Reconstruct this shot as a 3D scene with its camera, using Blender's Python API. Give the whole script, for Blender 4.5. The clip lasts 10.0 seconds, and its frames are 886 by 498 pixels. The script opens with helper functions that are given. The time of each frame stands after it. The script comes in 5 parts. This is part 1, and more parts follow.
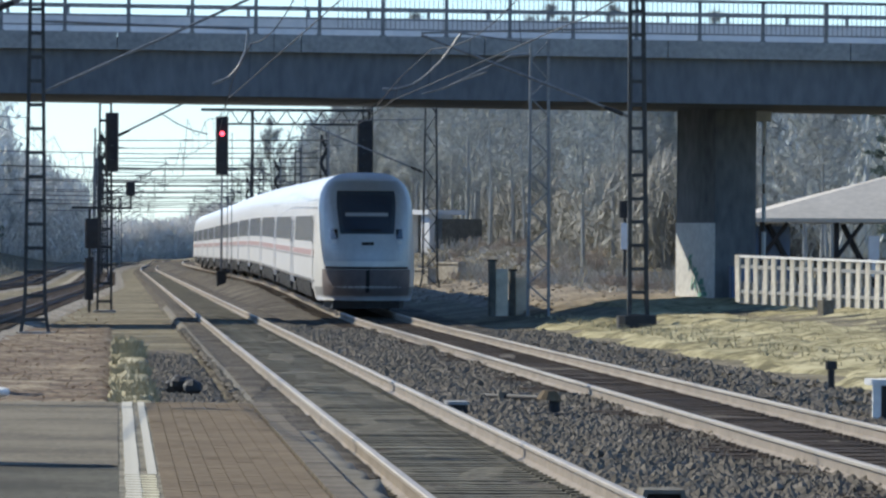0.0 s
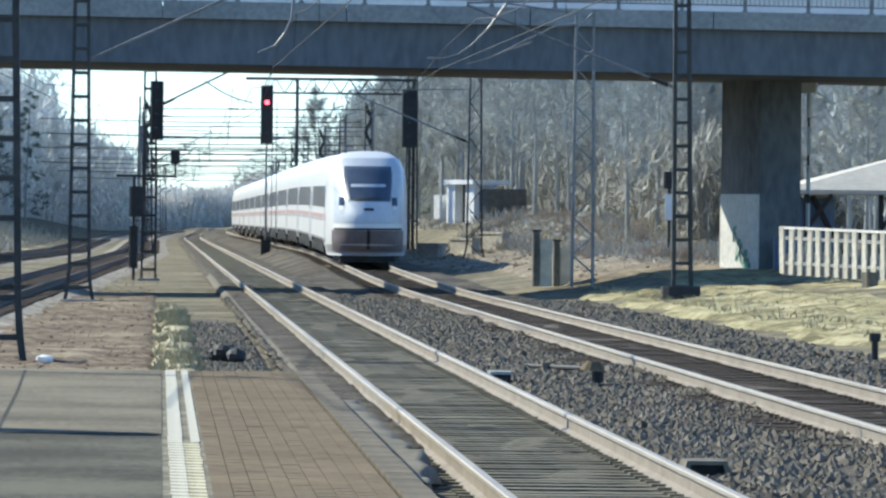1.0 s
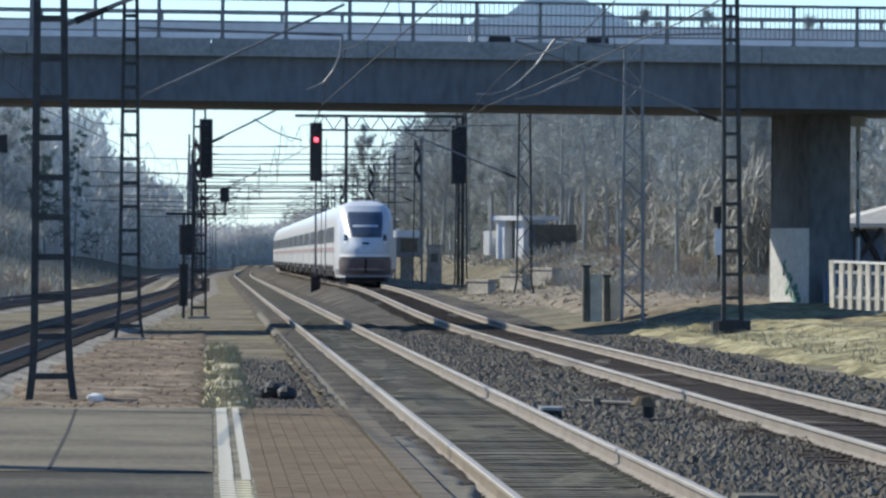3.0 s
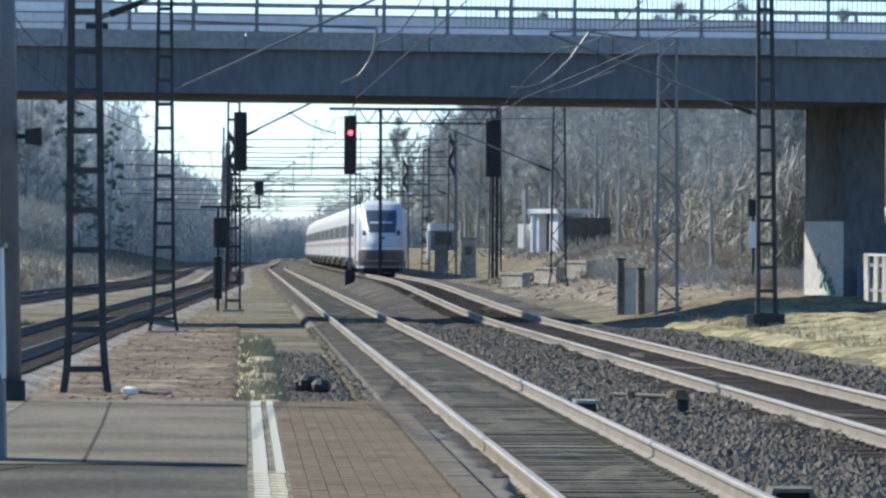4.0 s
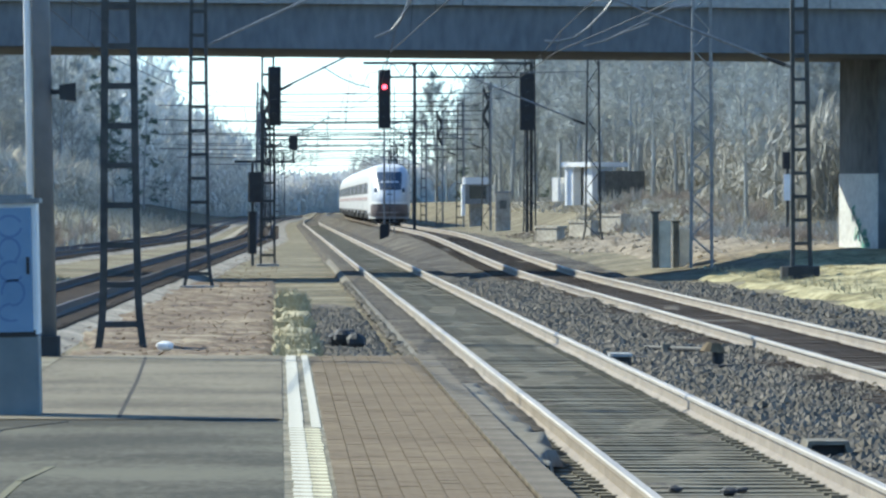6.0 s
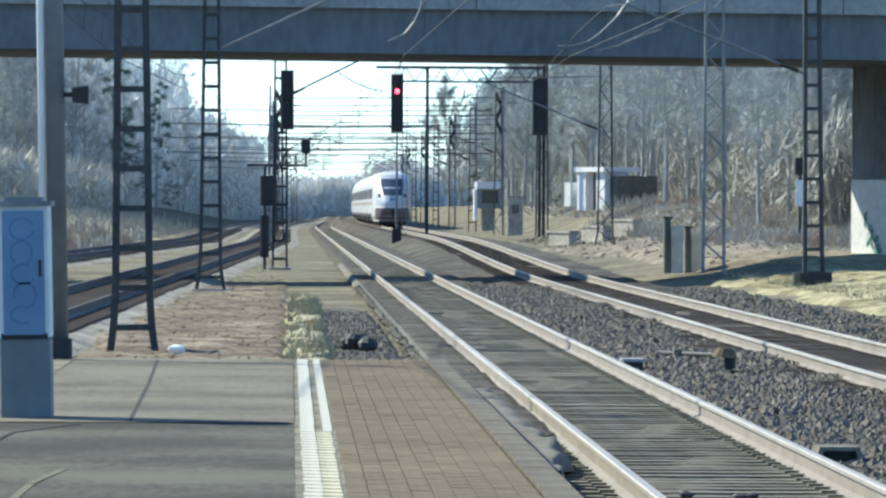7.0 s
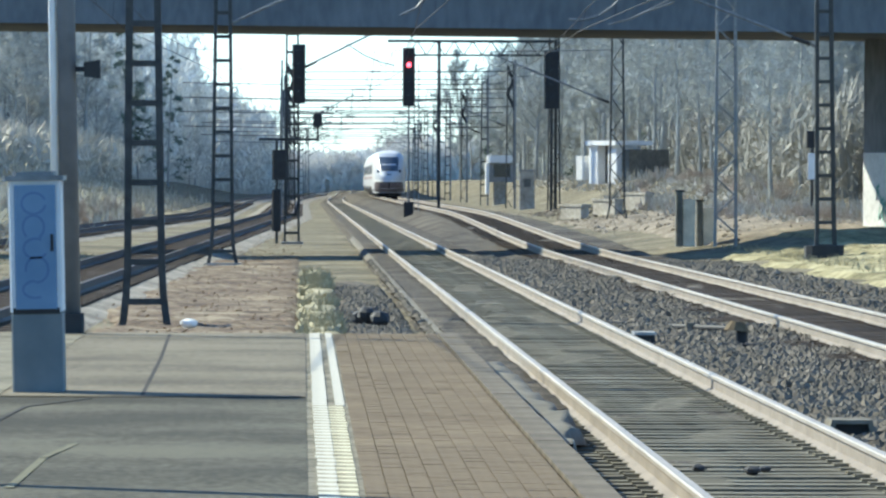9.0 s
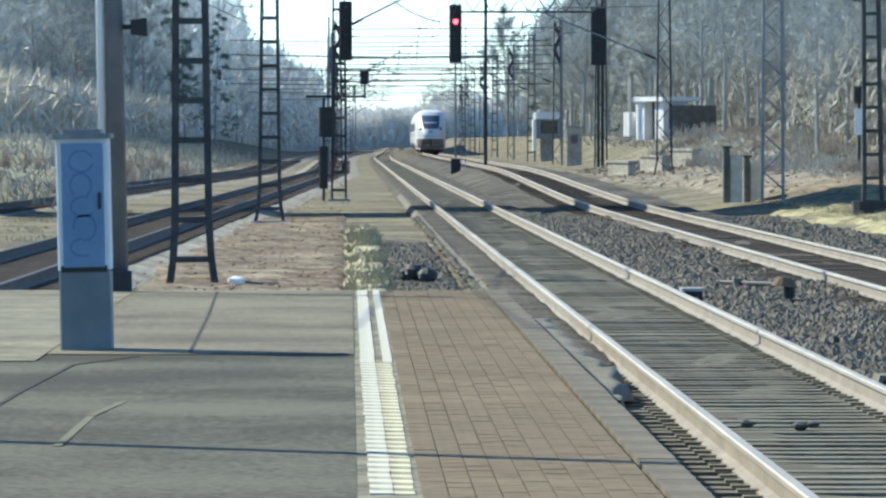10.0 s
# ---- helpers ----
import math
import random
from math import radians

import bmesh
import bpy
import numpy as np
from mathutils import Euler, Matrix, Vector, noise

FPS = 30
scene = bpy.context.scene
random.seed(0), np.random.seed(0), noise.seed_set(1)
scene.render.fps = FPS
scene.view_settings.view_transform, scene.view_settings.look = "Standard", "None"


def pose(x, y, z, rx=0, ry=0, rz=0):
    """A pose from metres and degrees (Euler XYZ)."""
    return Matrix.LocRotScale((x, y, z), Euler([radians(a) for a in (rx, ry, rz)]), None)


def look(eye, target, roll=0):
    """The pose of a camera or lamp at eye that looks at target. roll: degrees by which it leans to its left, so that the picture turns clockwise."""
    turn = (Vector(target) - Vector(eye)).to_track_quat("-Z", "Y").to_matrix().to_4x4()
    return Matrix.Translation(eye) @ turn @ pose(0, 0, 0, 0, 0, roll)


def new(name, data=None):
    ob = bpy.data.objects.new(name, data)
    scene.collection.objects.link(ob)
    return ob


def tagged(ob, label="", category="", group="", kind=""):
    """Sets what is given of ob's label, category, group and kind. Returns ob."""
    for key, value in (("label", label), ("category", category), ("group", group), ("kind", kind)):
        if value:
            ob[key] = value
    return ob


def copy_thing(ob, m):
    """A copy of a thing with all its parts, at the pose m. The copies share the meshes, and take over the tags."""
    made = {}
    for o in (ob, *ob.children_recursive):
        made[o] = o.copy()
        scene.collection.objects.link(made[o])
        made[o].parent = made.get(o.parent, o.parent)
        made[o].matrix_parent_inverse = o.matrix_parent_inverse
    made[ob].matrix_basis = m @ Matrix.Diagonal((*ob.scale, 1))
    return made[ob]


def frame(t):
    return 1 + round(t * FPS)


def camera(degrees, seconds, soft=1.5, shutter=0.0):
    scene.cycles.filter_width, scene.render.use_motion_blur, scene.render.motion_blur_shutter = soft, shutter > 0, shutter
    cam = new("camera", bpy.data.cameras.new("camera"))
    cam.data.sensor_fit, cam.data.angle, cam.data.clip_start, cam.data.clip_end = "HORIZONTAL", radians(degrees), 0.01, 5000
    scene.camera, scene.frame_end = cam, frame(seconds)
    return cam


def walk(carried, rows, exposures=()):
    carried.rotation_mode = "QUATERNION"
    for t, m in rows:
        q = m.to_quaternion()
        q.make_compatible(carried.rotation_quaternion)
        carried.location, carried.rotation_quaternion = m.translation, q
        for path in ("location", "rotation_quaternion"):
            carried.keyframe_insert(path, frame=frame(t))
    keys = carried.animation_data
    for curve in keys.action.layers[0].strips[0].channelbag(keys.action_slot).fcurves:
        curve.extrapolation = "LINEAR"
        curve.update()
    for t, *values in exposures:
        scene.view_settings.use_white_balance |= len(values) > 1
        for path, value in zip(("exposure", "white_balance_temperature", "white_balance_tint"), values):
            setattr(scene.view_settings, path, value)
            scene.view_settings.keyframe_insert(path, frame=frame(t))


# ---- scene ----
cam = camera(7.2, 10.0, soft=2.5)
walk(cam, [
    (0, pose(0, 0, 1.75, 90.0253, -0.3444, -2.6627)),
    (0.5, pose(0, 0, 1.75, 89.8790, -0.5357, -2.4395)),
    (1, pose(0, 0, 1.75, 89.7769, -0.6450, -2.3025)),
    (1.5, pose(0, 0, 1.75, 89.8343, -0.5340, -2.2358)),
    (2, pose(0, 0, 1.75, 89.9302, -0.4959, -2.1978)),
    (2.5, pose(0, 0, 1.75, 90.0721, -0.3361, -2.0631)),
    (4, pose(0, 0, 1.75, 90.0105, -0.2821, -1.6181)),
    (4.5, pose(0, 0, 1.75, 89.8293, -0.1924, -1.5271)),
    (5, pose(0, 0, 1.75, 89.6829, -0.1325, -1.4380)),
    (6.5, pose(0, 0, 1.75, 89.6325, -0.0491, -1.3146)),
    (7, pose(0, 0, 1.75, 89.6698, -0.2898, -1.2378)),
    (7.5, pose(0, 0, 1.75, 89.6945, -0.3206, -1.1657)),
    (8, pose(0, 0, 1.75, 89.6949, -0.3053, -1.0880)),
    (8.5, pose(0, 0, 1.75, 89.5902, -0.2960, -1.0947)),
    (9, pose(0, 0, 1.75, 89.4556, -0.1920, -1.1412)),
    (9.5, pose(0, 0, 1.75, 89.2202, -0.0957, -0.9036)),
    (10, pose(0, 0, 1.75, 89.1035, 0.0000, -0.7585)),
], exposures=[(0.0, 0.50, 6000, 6), (0.5, 0.92, 5900, 1), (1.5, 0.93, 5900, 0), (2.6, 0.44, 5850, 5), (4.0, 0.68, 5850, 5), (5.0, 1.08, 5750, -2), (6.5, 1.09, 5750, -2), (8.0, 1.06, 5750, -2), (9.0, 1.16, 5850, -3), (10.0, 1.08, 5850, -3)])

# ---- daylight: sun ahead and to the left of the platform ----
TO_SUN = Vector((-0.644, 0.489, 0.588))
world = bpy.data.worlds.new("sky")
scene.world = world
world.use_nodes = True
wn = world.node_tree
sky = wn.nodes.new("ShaderNodeTexSky")
sky.sky_type = "NISHITA"
sky.sun_disc = False
sky.sun_elevation = radians(36)
sky.sun_rotation = radians(-52.8)
sky.dust_density = 0.2
sky.ozone_density = 6.0
sky.air_density = 0.8
wn.nodes["Background"].inputs[1].default_value = 0.128
wn.links.new(sky.outputs[0], wn.nodes["Background"].inputs[0])
sun = new("sun", bpy.data.lights.new("sun", "SUN"))
sun.data.energy = 4.4
sun.data.angle = radians(0.5)
sun.data.color = (1.0, 0.88, 0.71)
sun.matrix_world = look(TO_SUN * 300, (0, 0, 0))


# ---- materials ----
def material(name, a, b, rough=0.8, metal=0.0, grain=6.0, patch=0.4, bump=0.3, c=None, per_piece=0.0, stretch=(1, 1, 1), depth=0.01, spread=0.14):
    """A surface of two tones: a patchy mix at one scale, fine grain at another, with relief."""
    m = bpy.data.materials.new(name)
    m.use_nodes = True
    nt = m.node_tree
    n, l = nt.nodes, nt.links
    bsdf = n["Principled BSDF"]
    co = n.new("ShaderNodeTexCoord")
    mp = n.new("ShaderNodeMapping")
    mp.inputs["Scale"].default_value = stretch
    l.new(co.outputs["Object"], mp.inputs["Vector"])
    big = n.new("ShaderNodeTexNoise")
    big.inputs["Scale"].default_value = patch
    big.inputs["Detail"].default_value = 5
    fine = n.new("ShaderNodeTexNoise")
    fine.inputs["Scale"].default_value = grain
    fine.inputs["Detail"].default_value = 6
    for t in (big, fine):
        l.new(mp.outputs[0], t.inputs["Vector"])
    add = n.new("ShaderNodeMath")
    add.operation = "MULTIPLY_ADD"
    add.inputs[1].default_value = 0.5
    half = n.new("ShaderNodeMath")
    half.operation = "MULTIPLY"
    half.inputs[1].default_value = 0.5
    l.new(fine.outputs[0], half.inputs[0])
    l.new(big.outputs[0], add.inputs[0])
    l.new(half.outputs[0], add.inputs[2])
    ramp = n.new("ShaderNodeValToRGB")
    ramp.color_ramp.elements[0].position, ramp.color_ramp.elements[0].color = 0.5 - spread, (*a, 1)
    ramp.color_ramp.elements[1].position, ramp.color_ramp.elements[1].color = 0.5 + spread, (*b, 1)
    if c:
        e = ramp.color_ramp.elements.new(0.5)
        e.color = (*c, 1)
    l.new(add.outputs[0], ramp.inputs[0])
    out = ramp.outputs[0]
    if per_piece:
        info = n.new("ShaderNodeObjectInfo")
        geo = n.new("ShaderNodeNewGeometry")
        both = n.new("ShaderNodeMath")
        both.operation = "ADD"
        l.new(info.outputs["Random"], both.inputs[0])
        l.new(geo.outputs["Random Per Island"], both.inputs[1])
        rng = n.new("ShaderNodeMapRange")
        rng.inputs["From Max"].default_value = 2
        rng.inputs["To Min"].default_value = 1 - per_piece
        rng.inputs["To Max"].default_value = 1 + per_piece
        l.new(both.outputs[0], rng.inputs["Value"])
        hsv = n.new("ShaderNodeHueSaturation")
        l.new(rng.outputs[0], hsv.inputs["Value"])
        l.new(out, hsv.inputs["Color"])
        out = hsv.outputs[0]
    l.new(out, bsdf.inputs["Base Color"])
    bsdf.inputs["Roughness"].default_value = rough
    bsdf.inputs["Metallic"].default_value = metal
    bsdf.inputs["Specular IOR Level"].default_value = 0.12 if rough >= 0.85 else 0.5
    if bump:
        bp = n.new("ShaderNodeBump")
        bp.inputs["Strength"].default_value = bump
        bp.inputs["Distance"].default_value = depth
        l.new(fine.outputs[0], bp.inputs["Height"])
        l.new(bp.outputs[0], bsdf.inputs["Normal"])
    return m


EARTH = material("dry_earth_and_grass", (0.088, 0.075, 0.053), (0.245, 0.216, 0.148), 0.95, grain=3, patch=0.25, bump=0.9, depth=0.08, spread=0.09, c=(0.154, 0.134, 0.085))
BROWN = material("brown_litter", (0.080, 0.058, 0.041), (0.29, 0.242, 0.165), 0.95, grain=4, patch=0.45, bump=0.9, depth=0.08, spread=0.1, c=(0.152, 0.114, 0.079))
GRASS = material("pale_grass", (0.12, 0.105, 0.055), (0.42, 0.375, 0.225), 0.95, grain=4, patch=0.35, bump=0.8, depth=0.05, spread=0.09, c=(0.265, 0.235, 0.125))
BALLAST = material("ballast", (0.039, 0.032, 0.027), (0.171, 0.148, 0.114), 0.9, grain=16, patch=0.5, bump=1.0, depth=0.08, spread=0.09, c=(0.089, 0.078, 0.062))
STONE = material("ballast_stone", (0.081, 0.071, 0.054), (0.230, 0.198, 0.153), 0.9, grain=9, patch=2, bump=0.4, per_piece=0.32)
SLEEPER = material("concrete_sleeper", (0.095, 0.085, 0.063), (0.19, 0.175, 0.13), 0.9, grain=12, patch=1.5, bump=0.5, per_piece=0.4)
SLEEPER_DARK = material("wooden_sleeper", (0.047, 0.036, 0.027), (0.101, 0.080, 0.061), 0.9, grain=12, patch=1.5, bump=0.4, per_piece=0.2)
RAIL_TOP = material("worn_rail_steel", (0.277, 0.244, 0.198), (0.392, 0.348, 0.282), 0.55, 0.2, grain=3, patch=0.5, bump=0.05, stretch=(6, 0.3, 1))
# Rust kept dark to hold the shade on the rails' near sides.
RAIL_DARK = material("shade_dark_rusty_rail", (0.05, 0.04, 0.035), (0.11, 0.085, 0.07), 0.7, 0.2, grain=14, patch=0.8, bump=0.3)
RAIL_RUST = material("dusty_rail", (0.155, 0.128, 0.098), (0.270, 0.229, 0.180), 0.75, 0.1, grain=14, patch=0.8, bump=0.3)
STEEL_DARK = material("weathered_mast_steel", (0.018, 0.02, 0.021), (0.06, 0.06, 0.057), 0.6, 0.2, grain=7, patch=0.8, bump=0.2)
STEEL_GREY = material("galvanised_steel", (0.13, 0.135, 0.14), (0.25, 0.255, 0.26), 0.5, 0.4, grain=9, patch=0.8, bump=0.1)
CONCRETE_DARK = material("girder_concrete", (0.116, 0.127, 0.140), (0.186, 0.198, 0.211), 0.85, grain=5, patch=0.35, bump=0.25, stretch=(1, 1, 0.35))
CONCRETE = material("pale_concrete", (0.22, 0.225, 0.225), (0.36, 0.36, 0.345), 0.85, grain=7, patch=0.6, bump=0.25)
CONCRETE_WHITE = material("white_concrete", (0.58, 0.57, 0.54), (0.80, 0.79, 0.75), 0.85, grain=7, patch=0.7, bump=0.3)
ASPHALT = material("worn_platform_asphalt", (0.097, 0.083, 0.059), (0.195, 0.170, 0.121), 0.92, grain=22, patch=0.45, bump=0.6, spread=0.07)
ASPHALT_DARK = material("patched_platform_asphalt", (0.047, 0.043, 0.031), (0.124, 0.114, 0.082), 0.92, grain=22, patch=0.4, bump=0.6, spread=0.07)
PAVER = material("brown_paver", (0.108, 0.079, 0.046), (0.188, 0.143, 0.088), 0.9, grain=9, patch=0.6, bump=0.5, per_piece=0.13)
JOINT = material("joint_sand", (0.085, 0.066, 0.044), (0.142, 0.114, 0.076), 0.95, grain=20, patch=1, bump=0.4)
WHITE_LINE = material("worn_white_marking", (0.221, 0.201, 0.150), (0.517, 0.486, 0.391), 0.8, grain=5, patch=1.4, bump=0.3, c=(0.443, 0.412, 0.323), per_piece=0.02)
TRAIN_WHITE = material("white_train_paint", (0.60, 0.61, 0.62), (0.70, 0.70, 0.70), 0.3, grain=2, patch=0.3, bump=0.02)
TRAIN_GREY = material("grey_train_skirt", (0.24, 0.245, 0.255), (0.34, 0.34, 0.345), 0.5, grain=4, patch=0.4, bump=0.05)
TRAIN_RED = material("dull_red_stripe", (0.35, 0.24, 0.235), (0.42, 0.295, 0.285), 0.45, grain=3, patch=0.4, bump=0.02)
# Grey base colour stands in for what the side windows mirror.
SIDE_GLASS = material("grey_reflection_glass", (0.20, 0.205, 0.21), (0.28, 0.285, 0.29), 0.2, grain=2, patch=0.4, bump=0.0)
POLE_GREY = material("grey_pole_paint", (0.10, 0.108, 0.118), (0.16, 0.168, 0.178), 0.45, grain=5, patch=1, bump=0.05)
# Darkened so that the colour holds the shade under the deck.
PIER = material("shaded_pier_concrete", (0.120, 0.124, 0.129), (0.232, 0.232, 0.232), 0.85, grain=5, patch=0.5, bump=0.25, stretch=(1, 1, 0.4))
KERB = material("dusty_kerb", (0.119, 0.109, 0.083), (0.218, 0.197, 0.158), 0.9, grain=9, patch=1.2, bump=0.4)
DARK_GLASS = material("dark_train_glass", (0.012, 0.016, 0.022), (0.022, 0.028, 0.036), 0.08, grain=2, patch=0.4, bump=0.0)
BLACK = material("black_grime", (0.012, 0.012, 0.013), (0.03, 0.03, 0.03), 0.7, grain=5, patch=0.8, bump=0.3)
BARK = material("grey_bark", (0.26, 0.265, 0.25), (0.42, 0.43, 0.405), 0.95, grain=8, patch=1, bump=0.4, per_piece=0.2)
TWIG = material("bare_twigs", (0.36, 0.37, 0.345), (0.60, 0.615, 0.575), 0.95, grain=0.8, patch=0.12, bump=0.0, per_piece=0.35)
# Paler twigs for the west wood: haze put into the colour.
HAZE_TWIG = material("haze_lifted_twigs", (0.55, 0.54, 0.49), (0.80, 0.79, 0.73), 0.95, grain=0.8, patch=0.12, bump=0.0, per_piece=0.35)
NEEDLE = material("conifer_needles", (0.121, 0.155, 0.127), (0.231, 0.270, 0.224), 0.9, grain=0.8, patch=0.12, bump=0.0, per_piece=0.35)
BOX_BLUE = material("blue_grey_cabinet_paint", (0.105, 0.185, 0.295), (0.155, 0.244, 0.361), 0.5, grain=5, patch=1.5, bump=0.05)
BOX_LINE = material("dark_blue_spray_paint", (0.07, 0.13, 0.25), (0.11, 0.18, 0.31), 0.6, grain=5, patch=1.5, bump=0.0)
BOX_GREY = material("dark_grey_cabinet_base", (0.10, 0.125, 0.135), (0.16, 0.18, 0.185), 0.6, grain=5, patch=1.5, bump=0.1)
GREEN_SPRAY = material("green_spray_paint", (0.10, 0.26, 0.20), (0.22, 0.42, 0.34), 0.7, grain=3, patch=1.2, bump=0.0)
POLE_WHITE = material("pale_pole_paint", (0.55, 0.57, 0.58), (0.68, 0.69, 0.69), 0.45, grain=5, patch=1, bump=0.05)
WIRE = material("weathered_wire", (0.022, 0.022, 0.024), (0.045, 0.045, 0.047), 0.75, 0.0, bump=0.0)
ROOF_PALE = material("pale_sheet_roof", (0.432, 0.399, 0.334), (0.558, 0.510, 0.426), 0.7, grain=5, patch=0.6, bump=0.1)
BLUE_PAINT_AND_SHADE = material("blue_panel_and_block_shade", (0.07, 0.11, 0.19), (0.11, 0.16, 0.25), 0.5, grain=5, patch=1, bump=0.05)
WHITE_PAINT = material("white_painted_wall", (0.70, 0.70, 0.69), (0.82, 0.82, 0.80), 0.7, grain=6, patch=0.8, bump=0.1)


def lamp_material(name, colour, strength):
    m = bpy.data.materials.new(name)
    m.use_nodes = True
    b = m.node_tree.nodes["Principled BSDF"]
    b.inputs["Base Color"].default_value = (*colour, 1)
    b.inputs["Emission Color"].default_value = (*colour, 1)
    b.inputs["Emission Strength"].default_value = strength
    return m


RED_LAMP = lamp_material("red_signal_lens", (1.0, 0.06, 0.09), 4.0)


# ---- mesh helpers ----
class Shape:
    """A mesh in the making: vertices, faces and a material slot for each face."""

    def __init__(self):
        self.v, self.f, self.s = [], [], []

    def add(self, verts, faces, slot=0):
        k = len(self.v)
        self.v.extend(verts)
        self.f.extend([tuple(i + k for i in f) for f in faces])
        self.s.extend([slot] * len(faces))
        return self

    def box(self, x0, x1, y0, y1, z0, z1, slot=0, cut=0.0):
        """A box with its long edges chamfered by cut along z."""
        if cut:
            c = cut
            ring = [(x0 + c, y0), (x1 - c, y0), (x1, y0 + c), (x1, y1 - c), (x1 - c, y1), (x0 + c, y1), (x0, y1 - c), (x0, y0 + c)]
            return self.prism_z(ring, z0, z1, slot)
        return self.prism_z([(x0, y0), (x1, y0), (x1, y1), (x0, y1)], z0, z1, slot)

    def prism_z(self, ring, z0, z1, slot=0):
        n = len(ring)
        v = [(x, y, z0) for x, y in ring] + [(x, y, z1) for x, y in ring]
        f = [tuple(reversed(range(n))), tuple(range(n, 2 * n))] + [(i, (i + 1) % n, n + (i + 1) % n, n + i) for i in range(n)]
        return self.add(v, f, slot)

    def prism_y(self, ring, y0, y1, slot=0, close=True):
        """A profile of (x, z) points, anticlockwise seen from -y, run from y0 to y1."""
        n = len(ring)
        v = [(x, y0, z) for x, z in ring] + [(x, y1, z) for x, z in ring]
        f = [(i, (i + 1) % n, n + (i + 1) % n, n + i) for i in range(n)]
        f = [tuple(reversed(q)) for q in f] if not close else f
        f += [tuple(reversed(range(n))), tuple(range(n, 2 * n))] if close else []
        return self.add(v, f, slot)

    def beam(self, p, q, w, h=None, slot=0):
        """A square bar from p to q."""
        h = h or w
        p, q = Vector(p), Vector(q)
        d = (q - p).normalized()
        side = d.cross(Vector((0, 0, 1))) if abs(d.z) < 0.9 else Vector((0, 1, 0)).cross(d)
        side.normalize()
        up = side.cross(d)
        v = [tuple(e + side * a * w / 2 + up * b * h / 2) for e in (p, q) for a, b in ((-1, -1), (1, -1), (1, 1), (-1, 1))]
        return self.add(v, [(3, 2, 1, 0), (4, 5, 6, 7), (0, 1, 5, 4), (1, 2, 6, 5), (2, 3, 7, 6), (3, 0, 4, 7)], slot)

    def tube(self, p, q, r, r2=None, n=8, slot=0):
        r2 = r if r2 is None else r2
        p, q = Vector(p), Vector(q)
        d = (q - p).normalized()
        side = d.cross(Vector((0.3, 0.2, 1)))
        side = side.normalized() if side.length > 1e-3 else Vector((1, 0, 0))
        up = side.cross(d)
        v = []
        for e, rad in ((p, r), (q, r2)):
            v += [tuple(e + (side * math.cos(k * math.tau / n) + up * math.sin(k * math.tau / n)) * rad) for k in range(n)]
        f = [(k, n + k, n + (k + 1) % n, (k + 1) % n) for k in range(n)] + [tuple(range(n)), tuple(reversed(range(n, 2 * n)))]
        return self.add(v, f, slot)

    def data(self, name, mats, smooth=False):
        me = bpy.data.meshes.new(name)
        me.from_pydata(self.v, [], self.f)
        for m in (mats if isinstance(mats, (list, tuple)) else [mats]):
            me.materials.append(m)
        me.polygons.foreach_set("material_index", self.s)
        if smooth:
            me.polygons.foreach_set("use_smooth", [True] * len(self.f))
        me.update()
        return me


def part(name, shape, mats, parent=None, label="", smooth=False):
    """Link a shape as one mesh object, under a thing or a part."""
    ob = new(name, shape if isinstance(shape, bpy.types.Mesh) else shape.data(name, mats, smooth))
    if parent:
        ob.parent = parent
    return tagged(ob, label)


def thing(name, m, label, category, group="", kind=""):
    """An empty at the base of a thing, which holds its parts."""
    ob = new(name)
    ob.empty_display_size = 0.2
    ob.matrix_basis = m
    return tagged(ob, label, category, group, kind)


rng = random.Random(7)


# ---- the lie of the land ----
def near_x(y):
    """Centre of the near main track; both main tracks bend to the right far off."""
    return 3.02 + (max(0.0, y - 600) ** 2) / 40000


def smooth(u):
    u = min(1.0, max(0.0, u))
    return u * u * (3 - 2 * u)


def rise(y, x=99.0):
    """The far track and the land beside it climb a little past the bridge."""
    return 0.47 * smooth((y - 165) / 165) * smooth((x - 4.3) / 1.7)


def far_x(y):
    return 7.05 + 0.6 * rise(y) + (max(0.0, y - 600) ** 2) / 40000


def loop_x(y):
    """Centre of the siding left of the platform, which closes in on the main line."""
    return -1.3 - max(0.0, 400 - y) * 0.0117 + (max(0.0, y - 600) ** 2) / 40000


def yard_x(y):
    return -5.6 - max(0.0, 400 - y) * 0.0226 + (max(0.0, y - 600) ** 2) / 40000


def steps(a, b, first, grow):
    out, d = [a], first
    while out[-1] < b:
        out.append(min(b, out[-1] + d))
        d *= grow
    return out


def ground_z(x, y):
    z = -0.32 + rise(y, x) + 0.05 * noise.noise((x * 0.35, y * 0.12, 0.0))
    if x > 11 and y > 100:
        z += min(0.42, (x - 11) * 0.12)
    if x > 16.4 and 95 < y < 193:
        z += min(0.26, (x - 16.4) * 0.13) * min(1.0, (y - 95) / 40, (193 - y) / 5)
    if x > 11 and 186 < y < 270:
        z += 0.34 * smooth((y - 186) / 12) * smooth((270 - y) / 40) * smooth((x - 11) / 1.5)
    if x > 14.5 and y > 285:
        z += min(1.35, (x - 14.5) * 0.45) * min(1.0, (y - 285) / 60)
    if x > 22:
        z += (x - 22) * 0.03
    if x < -9 and y > 150:
        z += min(1.9, (-9 - x) * 0.28) * min(1.0, (y - 150) / 80)
    if x < -14:
        z += min(6.0, (-14 - x) * 0.06)
    return z


